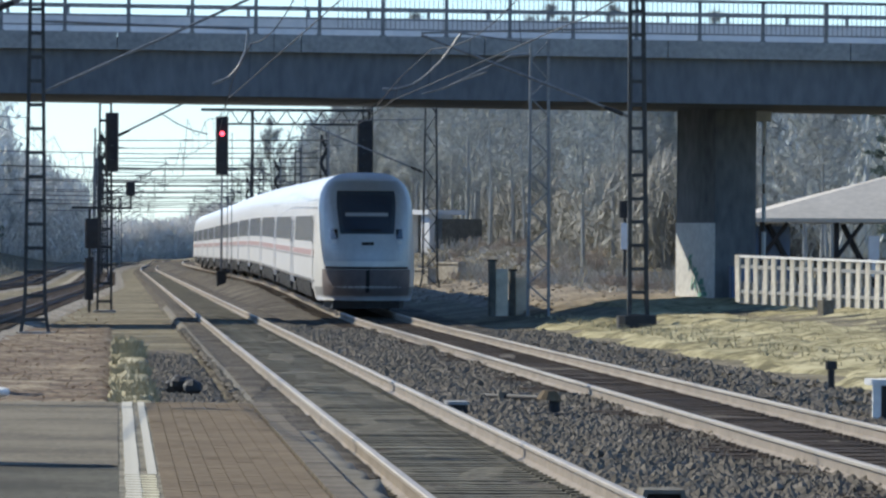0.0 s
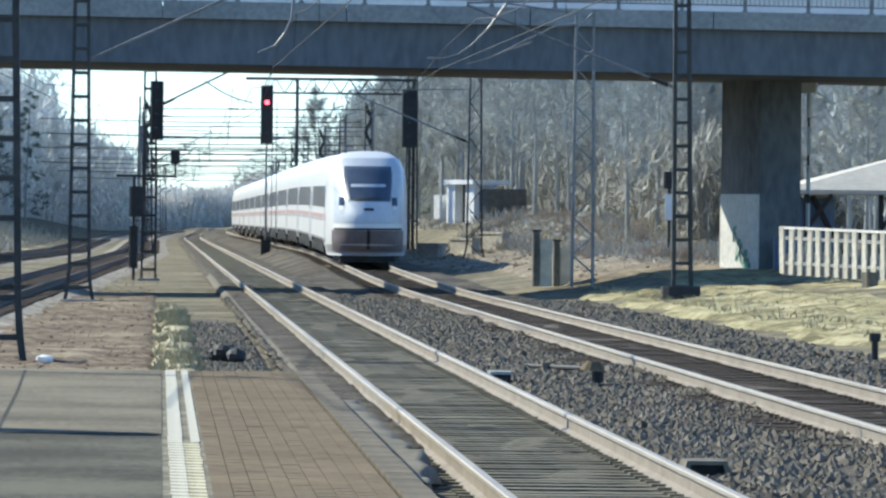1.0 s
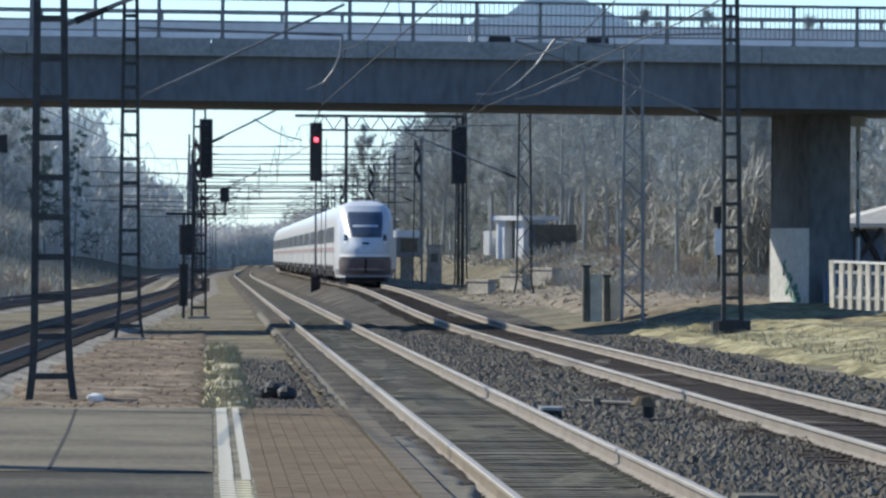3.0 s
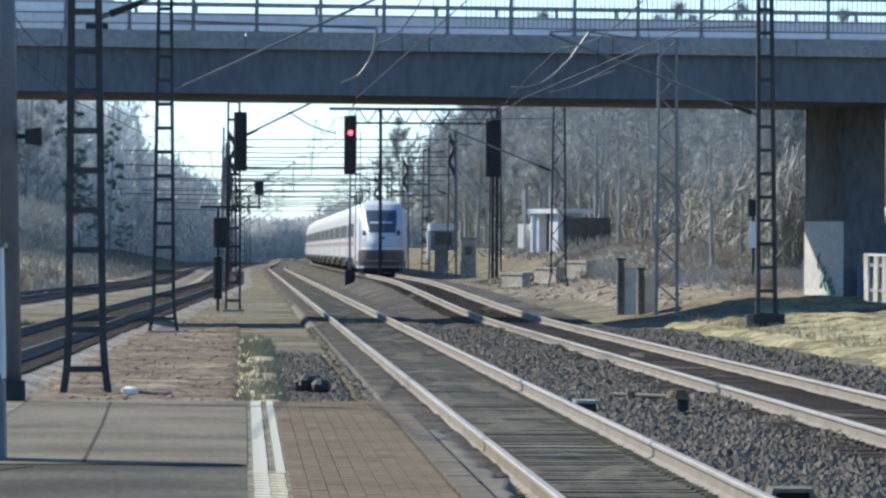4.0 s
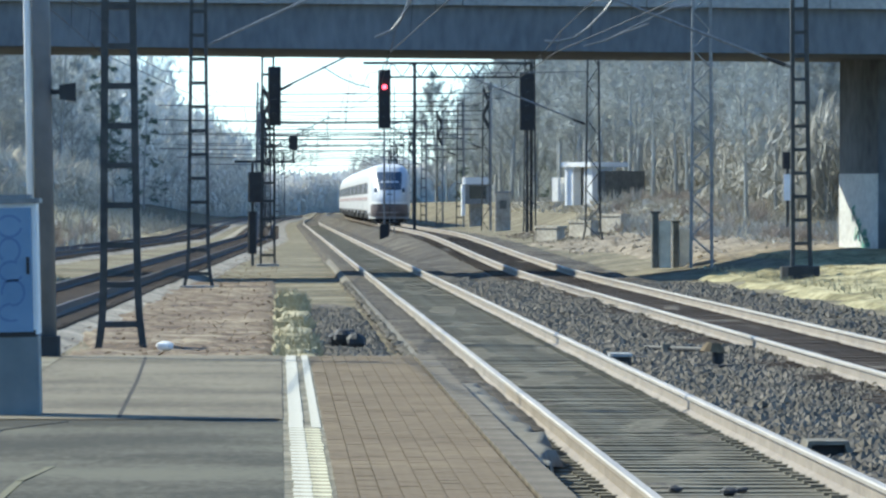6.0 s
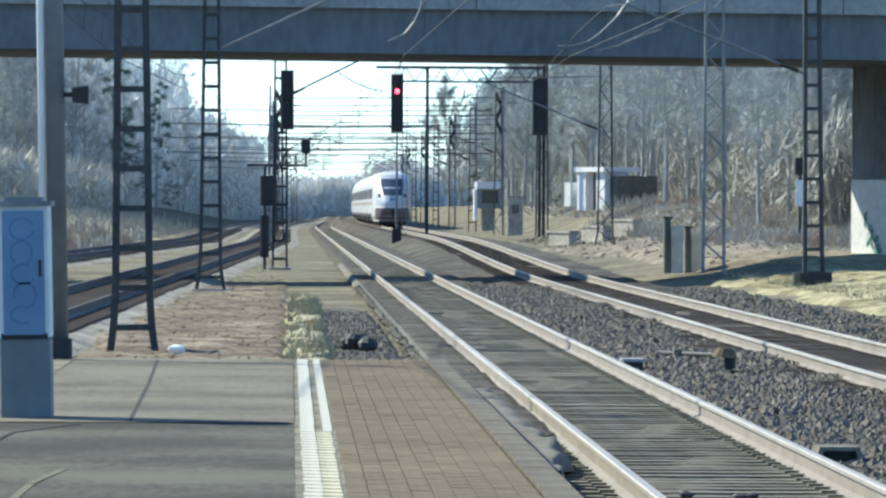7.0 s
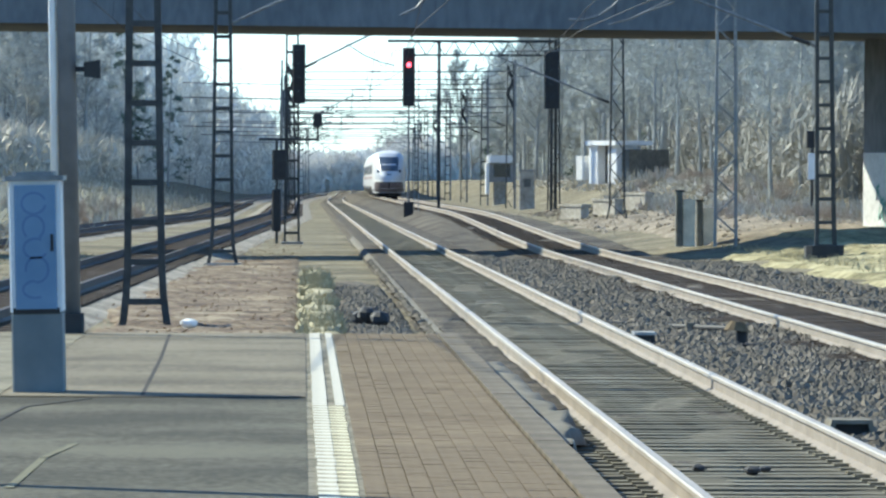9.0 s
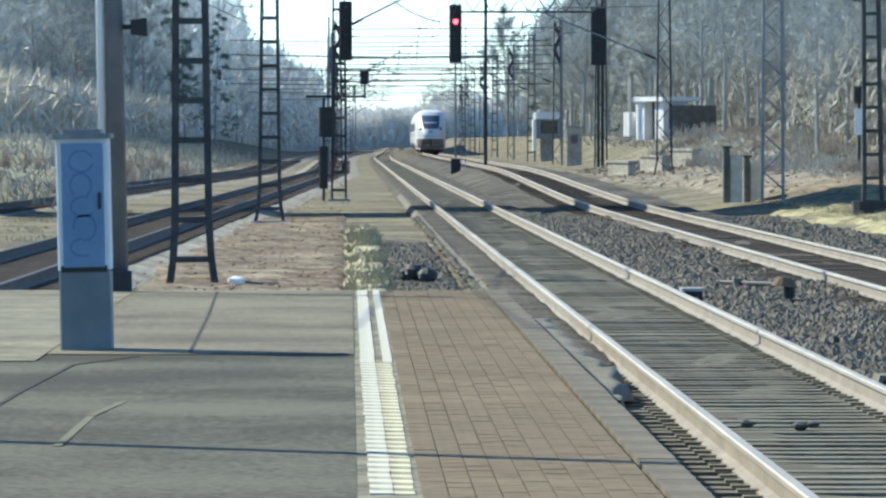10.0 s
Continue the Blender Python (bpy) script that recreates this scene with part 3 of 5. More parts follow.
cantilever(m3, 3.4, 5.75, 7.35, 5.9)
cantilever(r1, -5.25, 5.2, 7.2, 5.75)
arm = part("cantilever", Shape().tube((-0.2, 0, 7.0), (-0.8, 0, 6.95), 0.05).tube((-0.8, 0, 6.95), (-2.6, 0, 6.05), 0.03).tube((-0.2, 0, 7.3), (-2.1, 0, 7.55), 0.025), STEEL_GREY, r2, "tubular bracket")
bent = Shape()
for (xa, za), (xb, zb) in zip(((-2.1, 7.55), (-2.6, 6.85), (-3.05, 6.4), (-3.4, 6.15), (-3.8, 6.05)), ((-2.6, 6.85), (-3.05, 6.4), (-3.4, 6.15), (-3.8, 6.05), (-4.2, 6.05))):
    bent.tube((xa, 0, za), (xb, 0, zb), 0.04, n=8)
part("steady_arm", bent, STEEL_GREY, arm, "bent steady arm")
cantilever(r3, -5.1, 5.0, 7.0, 5.7)
far_masts = []
for k in range(9):
    y = 405 + 58 * k
    for x, r in ((near_x(y) - 4.3 + (0.6 if y < 450 else 0), 3.6), (far_x(y) + 4.6, -4.6)):
        t = ladder_mast(pose(x, y, -0.25), 8.8, 0.5, 0.32, 0.75, "dark steel lattice mast along the main line", STEEL_DARK, k % 2 == 0, foot=False)
        cantilever(t, r, 5.2, 7.0, 5.7)
    if k < 6:
        span = thing("cross_span", pose(0, y - 9, 0), "span wires with insulators slung across the tracks", "overhead wire", "cross spans")
        xa, xb = near_x(y) - 4.2, far_x(y) + 4.6
        for z in (5.9, 6.9, 7.9 + 0.4 * (k % 2)):
            part("span_wire", Shape().tube((xa, 0, z), (xb, 0, z + 0.1), 0.03, n=5), STEEL_DARK, span)
            for q in range(2):
                x = xa + (xb - xa) * (q + 0.5 + 0.3 * math.sin(k * 3 + q * 2 + z)) / 2
                part("insulator", Shape().tube((x - 0.3, 0, z + 0.05), (x + 0.3, 0, z + 0.05), 0.055, 0.045, 8), STEEL_GREY, span)
        for x in (xa, xb):
            part("end_post", Shape().beam((x, 0, -0.4), (x, 0, 8.6), 0.11), STEEL_GREY, span)


# ---- wires ----
def wire(name, pts, r, label, category="overhead wire"):
    s = Shape()
    for a, b in zip(pts, pts[1:]):
        s.tube(a, b, r, n=5)
    return tagged(part(name, s, WIRE), label, category, "wires of the overhead line")


def overhead(centre, ys, zc, zm):
    """Contact wire, messenger wire and droppers along a track, from support to support."""
    contact, messenger = [], []
    for k, (a, b) in enumerate(zip(ys, ys[1:])):
        n = 8
        for i in range(n + (b == ys[-1])):
            u = i / n
            y = a + (b - a) * u
            cap = 5.72 + 0.018 * max(0.0, abs(y - 198) - 13)
            zig = 0.3 * (1 - 2 * abs(((k + u) % 2) - 1))
            contact.append((centre(y) + zig, y, zc + rise(y, centre(y))))
            messenger.append((centre(y) + zig * 0.6, y, min(zm - (zm - zc - 0.55) * 4 * u * (1 - u), cap)))
    t = thing("overhead_line", pose(0, 0, 0), "contact wire hung from a messenger wire above the track", "overhead wire", "wires of the overhead line")
    for name, pts, r in (("contact_wire", contact, 0.012), ("messenger_wire", messenger, 0.012)):
        s = Shape()
        for a, b in zip(pts, pts[1:]):
            s.tube(a, b, r, n=5)
        part(name, s, WIRE, t)
    for c, m in zip(contact[::2], messenger[::2]):
        part("dropper", Shape().tube(c, m, 0.007, n=4), WIRE, t)
    return t


overhead(near_x, [40, 99.4, 171.4, 234, 281, 349] + [405 + 58 * k for k in range(9)], 5.45, 7.1)
overhead(far_x, [40, 110, 171, 234, 281, 349] + [405 + 58 * k for k in range(9)], 5.45, 7.1)
overhead(loop_x, [60, 120, 171, 234, 300, 349, 405, 463, 521, 579], 5.4, 6.6)
wire("feeder_wire", [(-1.95 - 0.02 * (y - 100), y, 8.6 - 0.7 * math.sin((y - 100) * math.pi / 65) ** 2) for y in range(60, 181, 8)], 0.012, "thin feeder wire between the masts")
for zb in (5.2, 6.1, 7.0, 7.9):
    for yb in (440, 520, 610):
        wire("cross_span", [(-7.5, yb, zb), (2.5, yb + 1, zb - 0.12), (12.5, yb, zb)], 0.03, "cross-span wire over the tracks beyond the bridge")


# ---- signals ----
def signal_head(parent, x, z0, z1, w, lamp=None):
    head = part("signal_head", Shape().box(x - w / 2, x + w / 2, -0.2, 0.0, z0, z1, 0, 0.05), BLACK, parent, "black signal head")
    for k in range(4):
        z = z1 - (z1 - z0) * (0.15 + 0.23 * k)
        part("hood", Shape().tube((x, -0.2, z), (x, -0.42, z - 0.02), 0.11, 0.12, 10), BLACK, head)
    if lamp:
        part("red_lens", Shape().tube((x, -0.45, lamp), (x, -0.40, lamp), 0.115, n=12), RED_LAMP, head, "lit red lens")
    return head


s_mid = thing("railway_signal", pose(5.24, 349, -0.2), "black railway signal showing red on a slim post between the tracks", "railway signal", "signals")
part("post", Shape().tube((0, 0, 0), (0, 0, 5.8), 0.06, 0.05), STEEL_GREY, s_mid)
part("base_box", Shape().box(-0.24, 0.24, -0.2, 0.2, 0.0, 0.95, 0, 0.04), BLACK, s_mid, "black relay box")
signal_head(s_mid, 0, 5.7, 8.6, 0.62, 7.75)
part("ladder", Shape().beam((0.28, 0.1, 0.5), (0.28, 0.1, 7.8), 0.04).beam((0.5, 0.1, 0.5), (0.5, 0.1, 7.8), 0.04), STEEL_GREY, s_mid)
s_right = thing("railway_signal", pose(12.3, 348.5, -0.2), "tall black railway signal beside the far track", "railway signal", "signals")
part("post", Shape().tube((0, 0, 0), (0, 0, 6), 0.08), STEEL_DARK, s_right)
signal_head(s_right, 0, 5.6, 8.5, 0.75)
beam = thing("signal_beam", pose(0, 349.6, 0), "dark lattice beam carried across both tracks", "gantry")
part("chord", Shape().beam((4.2, 0, 8.75), (12.6, 0, 8.75), 0.14), STEEL_DARK, beam)
part("chord", Shape().beam((5.0, 0, 8.05), (12.6, 0, 8.05), 0.10), STEEL_DARK, beam)
for k in range(8):
    part("brace", Shape().beam((5.2 + k * 0.92, 0, 8.05), (5.66 + k * 0.92, 0, 8.75), 0.05).beam((5.66 + k * 0.92, 0, 8.75), (6.12 + k * 0.92, 0, 8.05), 0.05), STEEL_DARK, beam)
part("upright", Shape().beam((6.75, 0, -0.3), (6.75, 0, 8.75), 0.16), STEEL_DARK, beam)
part("upright", Shape().beam((12.55, 0.1, -0.3), (12.55, 0.1, 8.75), 0.16), STEEL_DARK, beam)

s_left = thing("railway_signal", pose(-0.36, 233.4, -0.2), "black railway signal and relay boxes clamped to a mast", "railway signal", "signals")
signal_head(s_left, 0.22, 4.55, 6.5, 0.44)
part("bracket", Shape().beam((-1.1, 0, 3.35), (0.9, 0, 3.35), 0.09).beam((0.85, 0, 3.3), (0.85, 0, 3.85), 0.06), STEEL_DARK, s_left)
part("relay_box", Shape().box(-0.66, -0.18, -0.2, 0.2, 2.0, 3.0, 0, 0.05), BLACK, s_left, "black relay box")
part("relay_box", Shape().box(-0.66, -0.36, -0.2, 0.2, 0.3, 1.7, 0, 0.05), BLACK, s_left, "narrow black relay box")
part("lower_post", Shape().tube((-0.5, 0, -0.1), (-0.5, 0, 3.3), 0.05), STEEL_DARK, s_left)
part("marker_lamp", Shape().box(0.7, 1.0, -0.2, 0.0, 3.75, 4.2, 0, 0.05), BLACK, s_left)
dwarf = thing("railway_signal", pose(19.4, 268, 0.0), "small signal with a white board on a post", "railway signal", "signals")
part("post", Shape().tube((0, 0, 0), (0, 0, 3.6), 0.06), STEEL_DARK, dwarf)
part("board", Shape().box(-0.16, 0.2, -0.1, -0.06, 1.9, 2.9, 0, 0.01), WHITE_PAINT, dwarf, "white board")
part("head", Shape().box(-0.22, 0.2, -0.15, 0.0, 3.1, 3.75, 0, 0.05), BLACK, dwarf)

# ---- road bridge ----
SLOPE = math.degrees(math.atan(-0.008))
bridge = thing("road_bridge", pose(0, 0, 5.98, 0, -SLOPE, 0), "grey concrete road bridge with a pale steel railing", "bridge", "", "structure")
gird = Shape()
prof = [(191.75, 0.0), (192.3, -0.02), (202.2, -0.02), (202.7, 0.0), (202.7, 1.24), (191.75, 1.24)]
gird.add([(-160, y, z) for y, z in prof] + [(120, y, z) for y, z in prof], [(5, 4, 3, 2, 1, 0), (6, 7, 8, 9, 10, 11)] + [(i, (i + 1) % 6, 6 + (i + 1) % 6, 6 + i) for i in range(6)])
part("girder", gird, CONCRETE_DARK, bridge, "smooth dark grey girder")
for k in range(24):
    x = -60 + 5.0 * k
    part("fascia_panel", Shape().box(x + 0.012, x + 4.988, 191.45, 192.2, 1.22, 1.70), CONCRETE, bridge)
part("deck", Shape().box(-160, 120, 192.2, 202.9, 1.245, 1.60), CONCRETE, bridge)
post_mesh = Shape().beam((0, 0, 1.70), (0, 0, 2.78), 0.10, 0.08).box(-0.08, 0.08, -0.06, 0.06, 1.70, 1.73).data("railing_post", STEEL_GREY)
for row, y in enumerate((191.6, 202.8)):
    for k in range(-14, 20):
        ob = part("railing_post", post_mesh, None, bridge)
        ob.matrix_basis = pose(k * 1.73 + 0.3, y, 0)
    for z, w in ((2.78, 0.08), (2.45, 0.04), (2.15, 0.04), (1.88, 0.04)):
        part("rail_bar", Shape().beam((-26, y, z), (36, y, z), w, w), STEEL_GREY, bridge)
bars = Shape()
for k in range(220):
    bars.beam((6.0 + k * 0.13, 191.62, 1.88), (6.0 + k * 0.13, 191.62, 2.78), 0.018)
part("infill_bars", bars, STEEL_GREY, bridge)
part("crash_barrier", Shape().box(-40, 40, 193.4, 193.46, 1.95, 2.25).box(-40, 40, 201.6, 201.66, 1.95, 2.25), POLE_WHITE, bridge, "pale steel crash barrier")
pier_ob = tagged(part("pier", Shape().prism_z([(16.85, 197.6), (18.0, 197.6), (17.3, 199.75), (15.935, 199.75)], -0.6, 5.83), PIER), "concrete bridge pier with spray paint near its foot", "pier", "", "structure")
spray = Shape()
for k in range(26):
    u = rng.uniform(0.3, 0.9)
    z = 0.35 + (0.95 - u) * rng.uniform(0.6, 2.2)
    x, y = 15.935 + 0.915 * u - 0.032, 199.75 - 2.15 * u - 0.012
    spray.beam((x, y, z), (x + 0.1 * rng.uniform(0.3, 1), y - 0.235 * rng.uniform(0.3, 1), z + rng.uniform(-0.35, 0.35)), 0.006, 0.09)
part("spray_paint", spray, GREEN_SPRAY, pier_ob, "green spray paint scrawl")
# White skin brightens the sunlit foot of the pier's side.
lit_skin = Shape().prism_z([(16.835, 197.585), (16.85, 197.6), (15.935, 199.75), (15.915, 199.74)], -0.5, 2.62)
part("sunlit_face", lit_skin, CONCRETE_WHITE, pier_ob, "lower face with its sunlight put in as white")
# The block's dark blue stands in for the shade it lies in.
foot_block = thing("stair_wall", pose(17.4, 196.6, 0.1), "block at the foot of the pier, its shade put in as dark blue", "wall", "", "structure")
part("block", Shape().box(-0.2, 0.55, -0.3, 0.5, 0.0, 1.3, 0, 0.03), BLUE_PAINT_AND_SHADE, foot_block)
pipe = thing("drain_pipe", pose(18.35, 199, 0.3), "pale drain pipe beside the pier", "pipe")
for k in range(5):
    part("pipe_length", Shape().tube((0, 0, 0.2 + k * 1.08), (0, 0, 1.0 + k * 1.08), 0.06), POLE_WHITE, pipe)
part("bearing_box", Shape().box(-0.3, 0.2, -0.2, 0.2, 5.2, 5.5, 0, 0.05), POLE_WHITE, pipe)
part("hanger", Shape().tube((0, 0.1, 0.0), (0, 0.1, 5.4), 0.03), BLACK, pipe)

# ---- fence and shelter beyond the grass ----
FENCE = material("weathered_pale_fence", (0.36, 0.335, 0.275), (0.66, 0.62, 0.53), 0.9, grain=5, patch=1.2, bump=0.4, per_piece=0.25)
fence = thing("concrete_fence", pose(0, 0, 0.245) @ Matrix.Scale(0.86, 4), "pale concrete paling fence along the grass", "fence")
paling = Shape().box(-0.15, 0.15, -0.035, 0.035, 0.0, 1.42, 0, 0.015).data("paling", FENCE)
for k in range(4, 36):
    u = k / 25
    x, y, z = 17.9 + 5.5 * u, 214 - 14 * u, 0.31 - 0.22 * u
    part("paling", paling, None, fence).matrix_basis = pose(x, y, z + rng.uniform(-0.03, 0.03), rng.uniform(-1, 1), rng.uniform(-1.2, 1.2), -68.5)
for z in (0.35, 1.1):
    part("fence_rail", Shape().beam((18.75, 211.9, 0.275 + z), (25.5, 194.6, 0.0 + z), 0.06, 0.1), CONCRETE, fence)

for k in range(1, 9):
    u, v = (k + 0.3) / 8.34, (k + 1.27) / 8.34
    part("lower_panel", Shape().beam((17.95 + 5.5 * u, 214.09 - 14 * u, 0.62 - 0.22 * u), (17.95 + 5.5 * v, 214.09 - 14 * v, 0.62 - 0.22 * v), 0.05, 0.66), CONCRETE, fence, "grey infill panel")
part("top_rail", Shape().beam((18.75, 211.84, 1.685), (25.5, 194.6, 1.41), 0.09, 0.07), CONCRETE_WHITE, fence)
marker = thing("marker_stone", pose(17.4, 172, 0.30, 0, 0, 25), "small pale concrete block in the grass", "stone block")
part("block", Shape().box(-0.16, 0.16, -0.16, 0.16, -0.3, 0.33, 0, 0.03), KERB, marker)

shelter = thing("shelter", pose(19.85, 224, 0.15), "open shelter with a pale hipped sheet roof and dark braces", "shelter")
part("roof", Shape().add([(0, 0, 2.75), (12, 0, 2.75), (12, 8, 2.75), (0, 8, 2.75), (6.5, 4, 4.5), (12, 4, 4.5), (0, 0, 2.62), (12, 0, 2.62), (12, 8, 2.62), (0, 8, 2.62)],
                         [(0, 1, 5, 4), (3, 0, 4), (2, 3, 4, 5), (1, 2, 5), (6, 7, 1, 0), (7, 8, 2, 1), (8, 9, 3, 2), (9, 6, 0, 3), (9, 8, 7, 6)]), ROOF_PALE, shelter, "pale sheet roof")
for k in range(5):
    x = 0.8 + 2.4 * k
    part("column", Shape().box(x - 0.08, x + 0.08, 0.5, 0.66, -0.2, 2.62), BLACK, shelter)
    part("brace", Shape().beam((x, 0.58, 1.5), (x + 0.8, 0.3, 2.6), 0.12), BLACK, shelter)
for k in range(30):
    if k % 7 != 6:
        part("wall_board", Shape().box(0.4 + 0.38 * k, 0.76 + 0.38 * k, 5.5, 5.56, -0.2, 1.5), CONCRETE, shelter, "grey boarded back wall")
for k in range(4):
    part("brace", Shape().beam((1.0 + 2.4 * k, 0.6, 2.55), (2.2 + 2.4 * k, 1.2, 0.4), 0.14), BLACK, shelter)
part("side_panel", Shape().box(0.1, 1.75, 0.9, 1.0, 0.4, 2.5, 0, 0.03), BLUE_PAINT_AND_SHADE, shelter, "blue panel")
part("side_panel", Shape().box(4.2, 4.55, 0.2, 0.3, 0.9, 2.2, 0, 0.02), WHITE_PAINT, shelter, "white notice panel")

# ---- cabinets and odds and ends beside the far track ----
WALL_STONE = material("weathered_pale_wall", (0.24, 0.22, 0.18), (0.52, 0.48, 0.41), 0.9, grain=5, patch=0.9, bump=0.5, depth=0.03)
CABINET = material("weathered_dark_cabinet", (0.075, 0.075, 0.065), (0.150, 0.147, 0.128), 0.7, grain=6, patch=1.5, bump=0.2)
# Pale warm colour makes the side cabinets look sunlit.
PALE_PANEL = material("lit_tan_panel", (0.50, 0.45, 0.36), (0.78, 0.71, 0.58), 0.85, grain=5, patch=1.6, bump=0.3)
for x, y, w, h, lab in ((10.70, 200.0, 0.19, 1.56, "tall dark relay cabinet beside the far track"), (11.36, 201.4, 0.18, 1.28, "lower dark relay cabinet beside the far track")):
    t = thing("relay_cabinet", pose(x, y, -0.06), lab, "cabinet", "relay cabinets")
    part("body", Shape().box(-w / 2, w / 2, -0.2, 0.25, 0.0, h, 0, 0.03), CABINET, t)
    part("side_plate", Shape().box(w / 2, w / 2 + 0.36, -0.1, 0.2, 0.0, h * 0.86, 0, 0.02), PALE_PANEL, t, "pale tan side cabinet")
    part("cap", Shape().box(-w / 2 - 0.03, w / 2 + 0.05, -0.24, 0.28, h, h + 0.05, 0, 0.02), BLACK, t)

for k, (x, y, w, h) in enumerate(((11.6, 300, 1.0, 0.6), (13.1, 302, 1.2, 0.65), (14.6, 306, 1.1, 0.7))):
    t = thing("low_wall", pose(x, y, ground_z(x, y) - 0.05, 0, 0, -65 + rng.uniform(-6, 6)), "low pale concrete wall remnant in the dry grass", "wall", "low walls")
    part("block", Shape().box(-w, w, -0.2, 0.2, -0.5, h, 0, 0.12), WALL_STONE, t)
    part("coping", Shape().box(-w - 0.05, w + 0.05, -0.25, 0.25, h, h + 0.1, 0, 0.04), WALL_STONE, t)


hut = thing("trackside_hut", pose(17.55, 392, 2.35, 0, 0, -58) @ Matrix.Scale(0.74, 4), "white flat-roofed trackside hut with a solid dark box for the bay's shade", "hut")
part("wall", Shape().box(-2.4, -1.25, -1.0, 1.0, -0.9, 2.0, 0, 0.03), WHITE_PAINT, hut, "white wall")
part("recess", Shape().box(-1.24, 0.04, -0.3, 0.9, -0.9, 1.99), CABINET, hut, "dark recessed wall")
part("wall", Shape().box(0.05, 1.2, -0.95, 1.0, -0.9, 2.0, 0, 0.03), WHITE_PAINT, hut, "white pillar")
part("roof", Shape().box(-2.6, 1.5, -1.25, 2.2, 2.0, 2.35, 0, 0.06), WHITE_PAINT, hut, "flat white roof")
# Solid dark box stands in for the shade inside an open bay.
part("bay", Shape().box(1.22, 2.2, -0.5, 3.2, -0.6, 1.7, 0, 0.03), CABINET, hut, "solid dark box for the bay's shade")
part("step", Shape().box(-3.9, -2.9, -1.2, -0.2, -0.6, 1.2, 0, 0.1), CONCRETE_WHITE, hut)
hut2 = thing("trackside_hut", pose(12.6, 447, 0.0), "narrow white-topped hut with a dark window beside the line", "hut")
part("wall", Shape().box(-0.78, 0.78, -0.8, 0.8, 1.75, 3.0, 0, 0.05), CONCRETE, hut2)
part("base", Shape().box(-0.5, 0.3, -0.6, 0.6, -0.3, 1.75, 0, 0.05), WALL_STONE, hut2, "pale concrete base")
part("roof", Shape().box(-0.9, 0.9, -1.0, 1.0, 3.0, 3.45, 0, 0.15), WHITE_PAINT, hut2, "white roof")
part("window", Shape().box(-0.5, 0.55, -0.84, -0.8, 2.1, 2.9, 0, 0.02), DARK_GLASS, hut2)
part("side_post", Shape().box(-1.0, -0.78, -0.9, 0.6, 1.0, 3.0, 0, 0.04), WHITE_PAINT, hut2)

pale_box = thing("relay_cabinet", pose(12.1, 380, 0.2), "pale upright relay cabinet beside the line", "cabinet", "relay cabinets")
part("body", Shape().box(-0.42, 0.42, -0.3, 0.3, -0.1, 2.15, 0, 0.05), WALL_STONE, pale_box)
part("cap", Shape().box(-0.47, 0.47, -0.35, 0.35, 2.15, 2.24, 0, 0.03), CONCRETE, pale_box)
part("door_vent", Shape().box(-0.18, 0.2, -0.32, -0.3, 1.3, 1.75), CABINET, pale_box, "dark vent")

# ---- small fittings in and beside the tracks ----
box_a = thing("rail_contact", pose(3.98, 82, -0.12), "small metal rail contact box with a pale lid and connecting rod", "rail contact")
part("box", Shape().box(-0.10, 0.12, -0.3, 0.3, -0.1, 0.10, 0, 0.02), BLACK, box_a)
part("lid", Shape().box(-0.13, 0.13, -0.36, 0.34, 0.10, 0.135, 0, 0.03), CONCRETE, box_a, "pale lid")
part("rod", Shape().tube((0.1, 0, 0.0), (1.3, -0.2, -0.02), 0.025), BLACK, box_a)
box_b = thing("junction_post", pose(5.15, 82.4, -0.2), "squat junction post with a pale domed cap between the tracks", "junction post")
part("stem", Shape().tube((0, 0, 0), (0, 0, 0.26), 0.07, n=10), BLACK, box_b)
part("cap", Shape().tube((-0.06, 0, 0.22), (-0.05, 0, 0.33), 0.16, 0.09, 12), PAVER, box_b, "pale domed cap")
duct = thing("cable_duct", pose(4.05, 52.3, -0.16), "open concrete cable duct end in the ballast", "cable duct")
part("hood", Shape().prism_y([(-0.17, 0.0), (-0.13, 0.0), (-0.10, 0.13), (0.14, 0.13), (0.17, 0.0), (0.21, 0.0), (0.17, 0.16), (-0.13, 0.16)], -0.3, 0.3), KERB, duct)
# Solid black filler for the shade inside the duct.
part("dark_inside", Shape().box(-0.11, 0.15, -0.2, 0.25, 0.0, 0.125), BLACK, duct)
crate = thing("cable_box", pose(9.3, 83, -0.15), "pale slatted cable box beside the far track", "cable box")
part("top", Shape().box(-0.4, 0.6, -0.4, 0.4, 0.36, 0.43, 0, 0.02), CONCRETE_WHITE, crate)
for k in range(5):
    part("slat", Shape().box(-0.38 + 0.2 * k, -0.28 + 0.2 * k, -0.38, -0.32, -0.1, 0.36), CONCRETE_WHITE, crate)
# Black block behind the slats gives the shade inside the box.
part("dark_filling", Shape().box(-0.3, 0.5, -0.3, 0.3, -0.1, 0.35), BLACK, crate)
marker = thing("marker_post", pose(10.2, 100, -0.25), "short black marker post in the verge", "marker post")
part("stem", Shape().tube((0, 0, 0), (0, 0, 0.42), 0.05), BLACK, marker)
part("knob", Shape().box(-0.08, 0.08, -0.06, 0.06, 0.36, 0.48, 0, 0.02), BLACK, marker)
block = thing("concrete_block", pose(20.2, 181, 0.12), "small pale concrete block on the grass", "block")
part("block", Shape().box(-0.22, 0.22, -0.2, 0.2, -0.1, 0.36, 0, 0.05), CONCRETE_WHITE, block)
rag = thing("litter_bag", pose(-1.52, 94.5, -0.16), "crumpled white litter bag on the earth", "litter")


